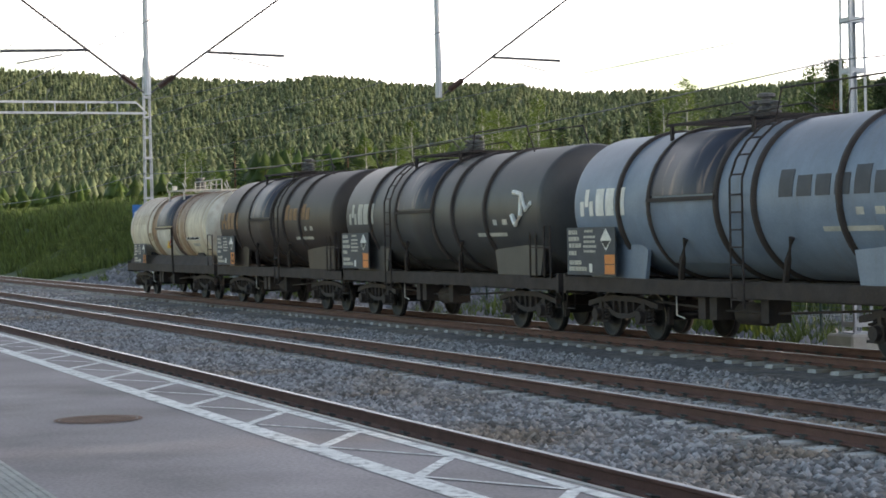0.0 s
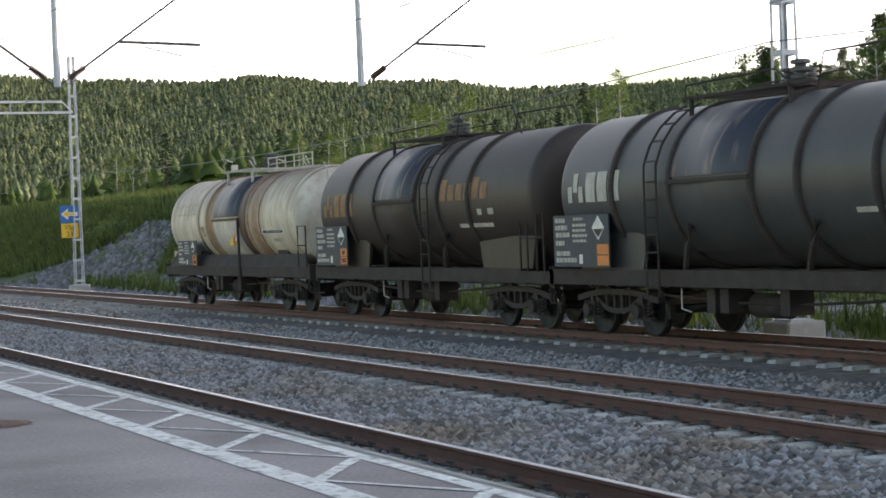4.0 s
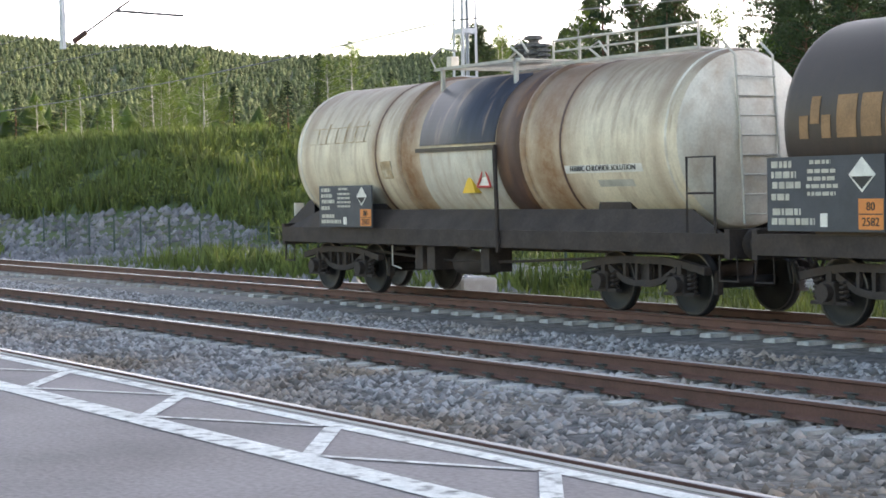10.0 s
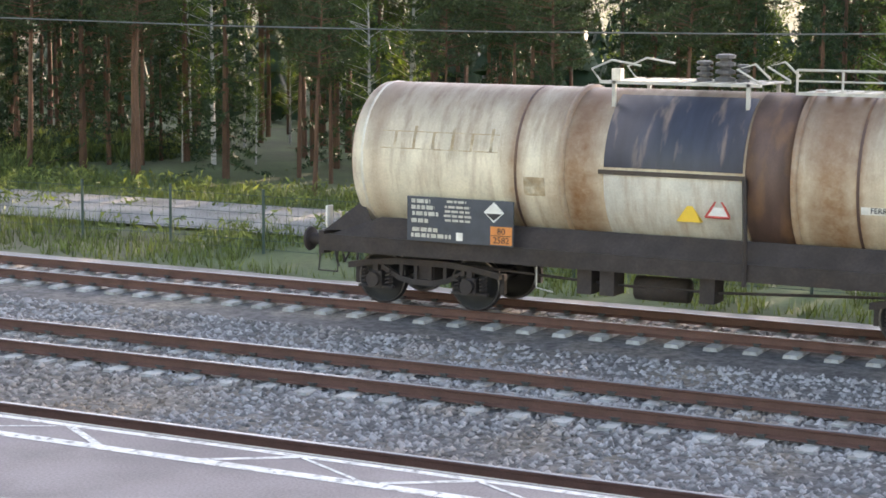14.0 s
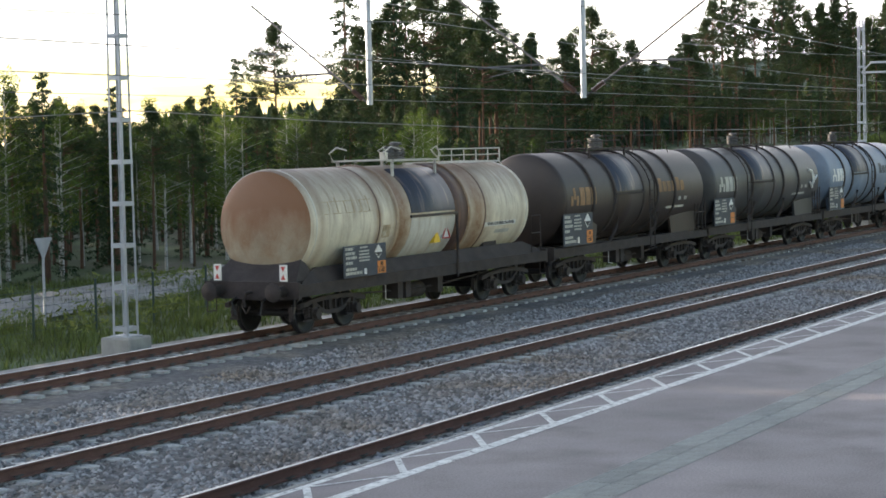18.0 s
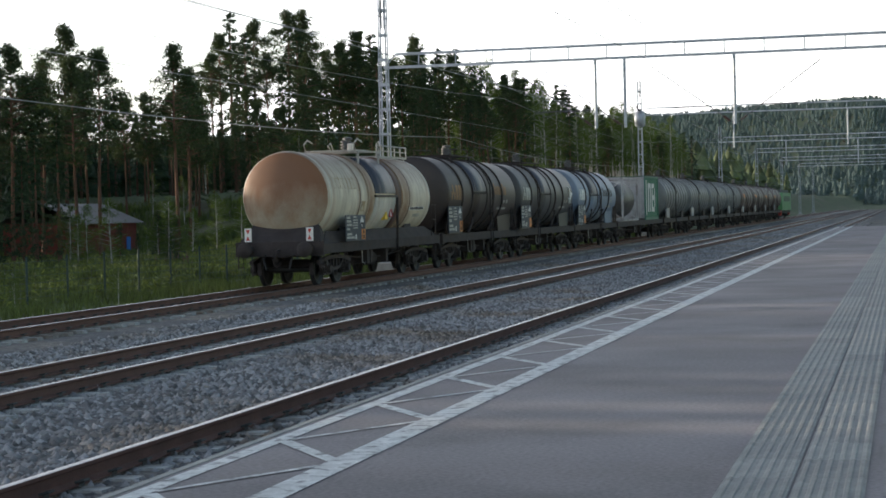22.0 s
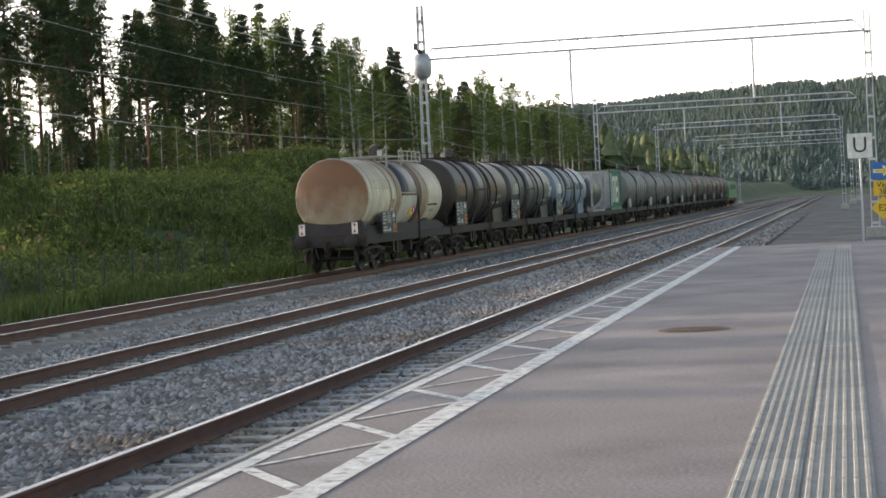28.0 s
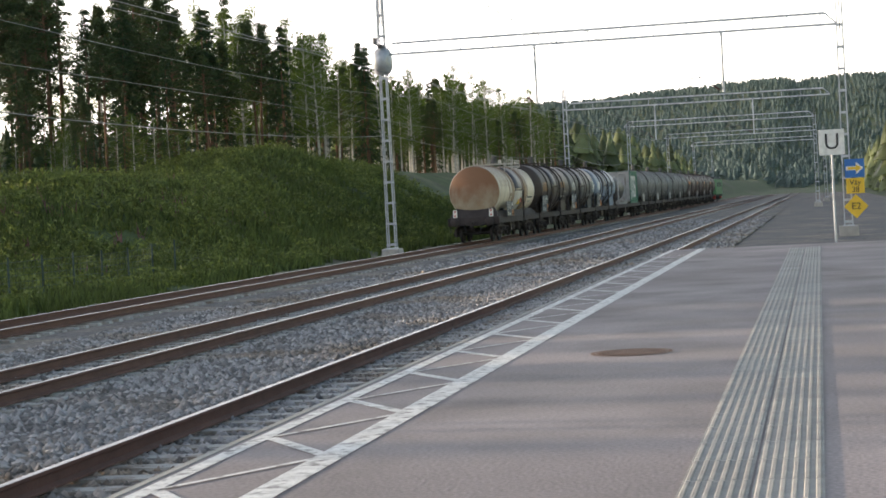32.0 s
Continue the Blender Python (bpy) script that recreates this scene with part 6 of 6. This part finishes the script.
rng = np.random.default_rng(6)
px, py = rng.uniform(-62, 215, 2600), rng.uniform(60, 115, 2600)
far_wood("forest_depths", np.stack([px, py, np.array([height(a, b) for a, b in zip(px, py)])], -1), rng.uniform(3.5, 6, 2600), SPRUCE, "dark spruces deep in the forest", 14, 0.2, 0.3)
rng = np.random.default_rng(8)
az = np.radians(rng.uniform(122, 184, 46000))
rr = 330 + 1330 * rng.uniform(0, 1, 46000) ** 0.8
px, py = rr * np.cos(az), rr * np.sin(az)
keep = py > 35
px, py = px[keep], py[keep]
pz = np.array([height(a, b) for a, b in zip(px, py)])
far_wood("hill_forest", np.stack([px, py, pz], -1), 3.6 + 4.6 * rng.uniform(0, 1, len(px)) ** 1.6, HILLTREE, "green conifer forest covering the hillside, sunlight and haze in its colour", 9, 0.23, 0.8)
az = np.radians(rng.uniform(132, 178, 1600))
rr = rng.uniform(150, 330, 1600)
px, py = rr * np.cos(az), rr * np.sin(az)
keep = py > 42
px, py = px[keep], py[keep]
pz = np.array([height(a, b) for a, b in zip(px, py)])
far_wood("young_wood", np.stack([px, py, pz], -1), rng.uniform(2.5, 6, len(px)), BIRCHLEAF, "pale green young birch wood at the hill's foot", 10, 0.26, 0.85)
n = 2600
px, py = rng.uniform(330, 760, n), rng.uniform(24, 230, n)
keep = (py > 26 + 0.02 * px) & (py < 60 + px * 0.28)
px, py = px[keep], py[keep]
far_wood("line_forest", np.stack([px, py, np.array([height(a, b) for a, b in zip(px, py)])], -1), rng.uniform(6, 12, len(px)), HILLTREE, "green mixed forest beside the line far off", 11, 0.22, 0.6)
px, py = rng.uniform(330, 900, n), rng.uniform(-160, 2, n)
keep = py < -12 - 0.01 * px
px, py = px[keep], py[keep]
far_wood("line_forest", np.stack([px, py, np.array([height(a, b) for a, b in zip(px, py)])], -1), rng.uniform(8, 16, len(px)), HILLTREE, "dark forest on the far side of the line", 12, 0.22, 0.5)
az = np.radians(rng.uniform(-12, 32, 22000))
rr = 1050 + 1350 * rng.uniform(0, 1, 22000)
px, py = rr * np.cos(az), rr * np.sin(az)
far_wood("distant_hills_forest", np.stack([px, py, np.array([height(a, b) for a, b in zip(px, py)])], -1), rng.uniform(5, 9, len(px)), FARTREE, "forest on distant hills with blue-green haze in its leaf colour", 13, 0.24, 0.4)


# grass and weeds
def blades(name, count, x0, x1, y0, y1, low, high, mat, label, seed, width=0.02, skip=None):
    rng = np.random.default_rng(seed)
    px, py = rng.uniform(x0, x1, count), rng.uniform(y0, y1, count)
    dens = np.array([noise.noise((a * 0.35, b * 0.35, seed)) for a, b in zip(px, py)])
    keep = dens > -0.28
    if skip:
        keep &= ~np.array([skip(a, b) for a, b in zip(px, py)])
    px, py = px[keep], py[keep]
    pz = np.array([height(a, b) for a, b in zip(px, py)])
    m = len(px)
    h = rng.uniform(low, high, m) * (1 + 0.5 * dens[keep])
    out = []
    for k in range(3):
        a = rng.uniform(0, 6.283, m)
        w = width * rng.uniform(0.6, 1.6, m)
        lx, ly = rng.normal(0, 0.3, m) * h, rng.normal(0, 0.3, m) * h
        ox, oy = rng.normal(0, 0.08, m), rng.normal(0, 0.08, m)
        out.append(np.stack([np.stack([px + ox - np.cos(a) * w, py + oy - np.sin(a) * w, pz - 0.03], -1), np.stack([px + ox + np.cos(a) * w, py + oy + np.sin(a) * w, pz - 0.03], -1), np.stack([px + ox + lx, py + oy + ly, pz + h], -1)], 1))
    v = np.concatenate(out).reshape(-1, 3)
    return tagged(part(name, quick_mesh(name, v, np.arange(len(v)).reshape(-1, 3), [mat]), mat), label, "grass", kind="stuff")


def is_rock(x, y):
    return y < 25 and noise.noise((x * 0.07, y * 0.16, 5.0)) > 0.18 - 0.03 * (25 - y) and x < -38


blades("grass", 60000, -62, 128, 17.2, 33, 0.14, 0.42, GRASS, "green and yellowish tall grass beside the track", 41, 0.015)
blades("grass", 26000, 70, 132, 33, 58, 0.25, 0.6, GRASS, "rough grass before the pines", 46, 0.04)
blades("grass", 30000, -270, -150, 18, 60, 0.4, 1.1, GRASS, "lush green grass on the far bank", 45, 0.09)
blades("grass", 42000, -150, -36, 18, 44, 0.3, 0.9, GRASS, "lush green grass on the sunlit bank", 42, 0.05, is_rock)
blades("grass", 50000, 70, 190, 18, 36, 0.2, 0.55, GRASS, "deep green grass and weeds on the bank", 43, 0.05, is_rock)


def herbs(x0, x1, y0, y1, count, label, seed, small=0.2, big=0.55):
    rng = np.random.default_rng(seed)
    px, py = rng.uniform(x0, x1, count), rng.uniform(y0, y1, count)
    keep = np.array([noise.noise((a * 0.22, b * 0.3, seed)) > -0.05 and not is_rock(a, b) for a, b in zip(px, py)])
    px, py = px[keep], py[keep]
    pz = np.array([height(a, b) for a, b in zip(px, py)]) + 0.32
    v, f = clumps(np.stack([px, py, pz], -1), rng.uniform(small, big, len(px)), 14, rng, 0.9, 0.12)
    tagged(part("weeds", quick_mesh("weeds", v, f, [HERB]), HERB), label, "weeds", kind="stuff")


herbs(74, 190, 18.5, 36, 12000, "leafy light green weeds on the bank", 51)
herbs(96, 190, 22, 35, 2600, "tall leafy weeds standing out of the bank's grass", 55, 0.45, 0.95)
herbs(-150, -36, 19, 44, 8000, "leafy light green weeds on the sunlit bank", 52)
herbs(-45, 74, 19.5, 32, 1800, "low leafy weeds beside the track", 53)
blades("weeds", 260, 80, 150, 22, 34, 0.35, 0.65, WEED, "pink flowering willowherb in the grass", 44, 0.05)


def rock_z(px, py):
    return np.array([height(a, b) for a, b in zip(px, py)]) - 0.02


def rocks(x0, x1, count, seed):
    rngq = np.random.default_rng(seed)
    px, py = rngq.uniform(x0, x1, count * 6), 17.5 + 7.5 * rngq.uniform(0, 1, count * 6) ** 1.3
    keep = np.array([is_rock(a, b) or (b < 19.5 and a < -36) for a, b in zip(px, py)])
    px, py = px[keep][:count], py[keep][:count]
    return px, py


for k, (x0, x1) in enumerate(((-120, -36),)):
    px, py = rocks(x0, x1, 6000, 60 + k)
    rngq = np.random.default_rng(70 + k)
    m = len(px)
    base = np.array([(1, 0, 0), (-1, 0, 0), (0, 1, 0), (0, -1, 0), (0, 0, 1), (0, 0, -1)], float)
    tri = np.array([(0, 2, 4), (2, 1, 4), (1, 3, 4), (3, 0, 4), (2, 0, 5), (1, 2, 5), (3, 1, 5), (0, 3, 5)])
    v = base[None] * rngq.uniform(0.08, 0.26, (m, 1, 1)) * rngq.uniform(0.6, 1.3, (m, 6, 3)) + rngq.normal(0, 0.03, (m, 6, 3))
    v += np.stack([px, py, rock_z(px, py)], -1)[:, None]
    tagged(part("rock_fill", quick_mesh("rock_fill", v.reshape(-1, 3), (tri[None] + (np.arange(m) * 6)[:, None, None]).reshape(-1, 3), [ROCKFILL]), ROCKFILL), "grey blasted rock on the foot of the bank", "rocks", kind="stuff")

# wire fence
fence = thing("fence", "dark green wire fence on thin posts", "fence")
FENCE = material("green_fence_paint", (0.03, 0.06, 0.05), 0.6, spread=0.1, bump=0)
post = Shape()
post.tube([(0, 0, -0.3), (0, 0, 1.45)], 0.035, 6)
POST = post.mesh("post")
for i in range(80):
    x = -72 + 2.5 * i
    p = part("post", POST, FENCE, fence)
    p.location = (x, 20.2 + 0.4 * math.sin(x * 0.05), height(x, 20.2))
s = Shape()
for z in [0.1 + 0.2 * k for k in range(7)]:
    s.tube([(-72 + 5 * i, 20.2 + 0.4 * math.sin((-72 + 5 * i) * 0.05), height(-72 + 5 * i, 20.2) + z) for i in range(40)], 0.006, 4, False)
for i in range(650):
    x = -72 + 0.3 * i
    s.tube([(x, 20.2 + 0.4 * math.sin(x * 0.05), height(x, 20.2) + 0.1), (x, 20.2 + 0.4 * math.sin(x * 0.05), height(x, 20.2) + 1.3)], 0.004, 3, False)
part("mesh_panel", s, FENCE, fence)
tagged(fence, kind="")

# red shed in the wood
shed = thing("shed", "low dark red wooden shed among the pines", "shed", m=pose(112, 48, -1.3, 0, 0, 4))
s = Shape()
s.box(-5, 5, -2.5, 2.5, 0, 2.3)
wall = part("wall", s, REDWOOD, shed)
for k in range(34):
    q = Shape()
    q.box(-5 + 0.3 * k - 0.02, -5 + 0.3 * k + 0.02, -2.53, -2.5, 0, 2.3)
    part("batten", q, REDWOOD, wall)
s = Shape()
s.prism_y([(-5.4, 2.25), (5.4, 2.25), (5.2, 2.4), (0, 2.4), (-5.2, 2.4)], -0.1, 0.1)
s = Shape()
s.add([(-5.4, -3, 2.2), (5.4, -3, 2.2), (5.4, 0, 3.5), (-5.4, 0, 3.5), (-5.4, 3, 2.2), (5.4, 3, 2.2)], [(0, 1, 2, 3), (3, 2, 5, 4)])
part("roof", s, DARKSTEEL, shed)
s = Shape()
s.box(3.0, 3.7, -2.55, -2.52, 0.4, 1.3)
part("notice", s, BLUE, shed, "blue notice board")
yv = thing("yield_sign", "back of a grey triangular sign on a post", "sign", m=pose(15.5, 22.2, height(15.5, 22.2)))
s = Shape()
s.tube([(0, 0, 0), (0, 0, 2.4)], 0.035, 8)
part("post", s, GALV, yv)
s = Shape()
s.prism_y([(-0.35, 2.5), (0.35, 2.5), (0, 1.9)], -0.02, 0.0)
part("plate", s, GALV, yv)


# ---- sleepers and fastenings ----
for track, yc in zip(tracks, TRACKS):
    near = range(-46, 54)
    for i in near:
        if yc < 3 and i % 1:
            continue
        ob = part("sleeper", SLEEPER_MESH, SLEEPER, track)
        ob.location = (0.65 * i, 0, -0.185)
    far = Shape()
    for i in list(range(-240, -46)) + list(range(54, 420)):
        x = 0.65 * i
        far.add([(x - 0.12, -1.25, -0.32), (x + 0.12, -1.25, -0.32), (x + 0.12, 1.25, -0.32), (x - 0.12, 1.25, -0.32), (x - 0.12, -1.2, -0.185), (x + 0.12, -1.2, -0.185), (x + 0.12, 1.2, -0.185), (x - 0.12, 1.2, -0.185)],
                [(4, 5, 6, 7), (0, 1, 5, 4), (1, 2, 6, 5), (2, 3, 7, 6), (3, 0, 4, 7)])
    tagged(part("sleepers_far", far, SLEEPER, track), kind="stuff")
    clips = Shape()
    for i in range(-70, 90):
        for side in (-1, 1):
            y = side * HALF
            for q in (-1, 1):
                clips.box(0.65 * i - 0.05, 0.65 * i + 0.05, y + q * 0.085 - 0.02, y + q * 0.085 + 0.045 * q + 0.02, -0.172, -0.135)
                clips.tube([(0.65 * i - 0.06, y + q * 0.075, -0.13), (0.65 * i - 0.05, y + q * 0.15, -0.115), (0.65 * i + 0.05, y + q * 0.15, -0.115), (0.65 * i + 0.06, y + q * 0.075, -0.13)], 0.011, 4, False)
    tagged(part("rail_clips", clips, CLIP, track), kind="stuff")


# ---- the train rolls, its wheels turn ----
def motions():
    for ob, offset, up in TRAIN:
        walk(ob, [(t, pose(x + offset, TRACKS[2], RAIL_Z + up)) for t, x in RUN])
    # wheelsets of the last four wagons, a row for each 80 degrees of turn
    start, end = RUN[0][1], RUN[-1][1]
    turns = int((end - start) / 0.46 / radians(80)) + 1
    spin = []
    for k in range(turns + 1):
        x = start + (end - start) * k / turns
        for (t0, x0), (t1, x1) in zip(RUN, RUN[1:]):
            if x0 <= x <= x1:
                spin.append((t0 + (t1 - t0) * (x - x0) / (x1 - x0), math.degrees((x - start) / 0.46)))
                break
    spin[0], spin[-1] = (0.0, spin[0][1]), (32.0, spin[-1][1])
    for ob, offset, up in TRAIN[:4]:
        for truck in ob.children:
            for axle in truck.children:
                if axle.name.startswith("wheelset"):
                    p = axle.location.copy()
                    walk(axle, [(t, pose(p.x, p.y, p.z, 0, a % 360, 0)) for t, a in spin])


motions()
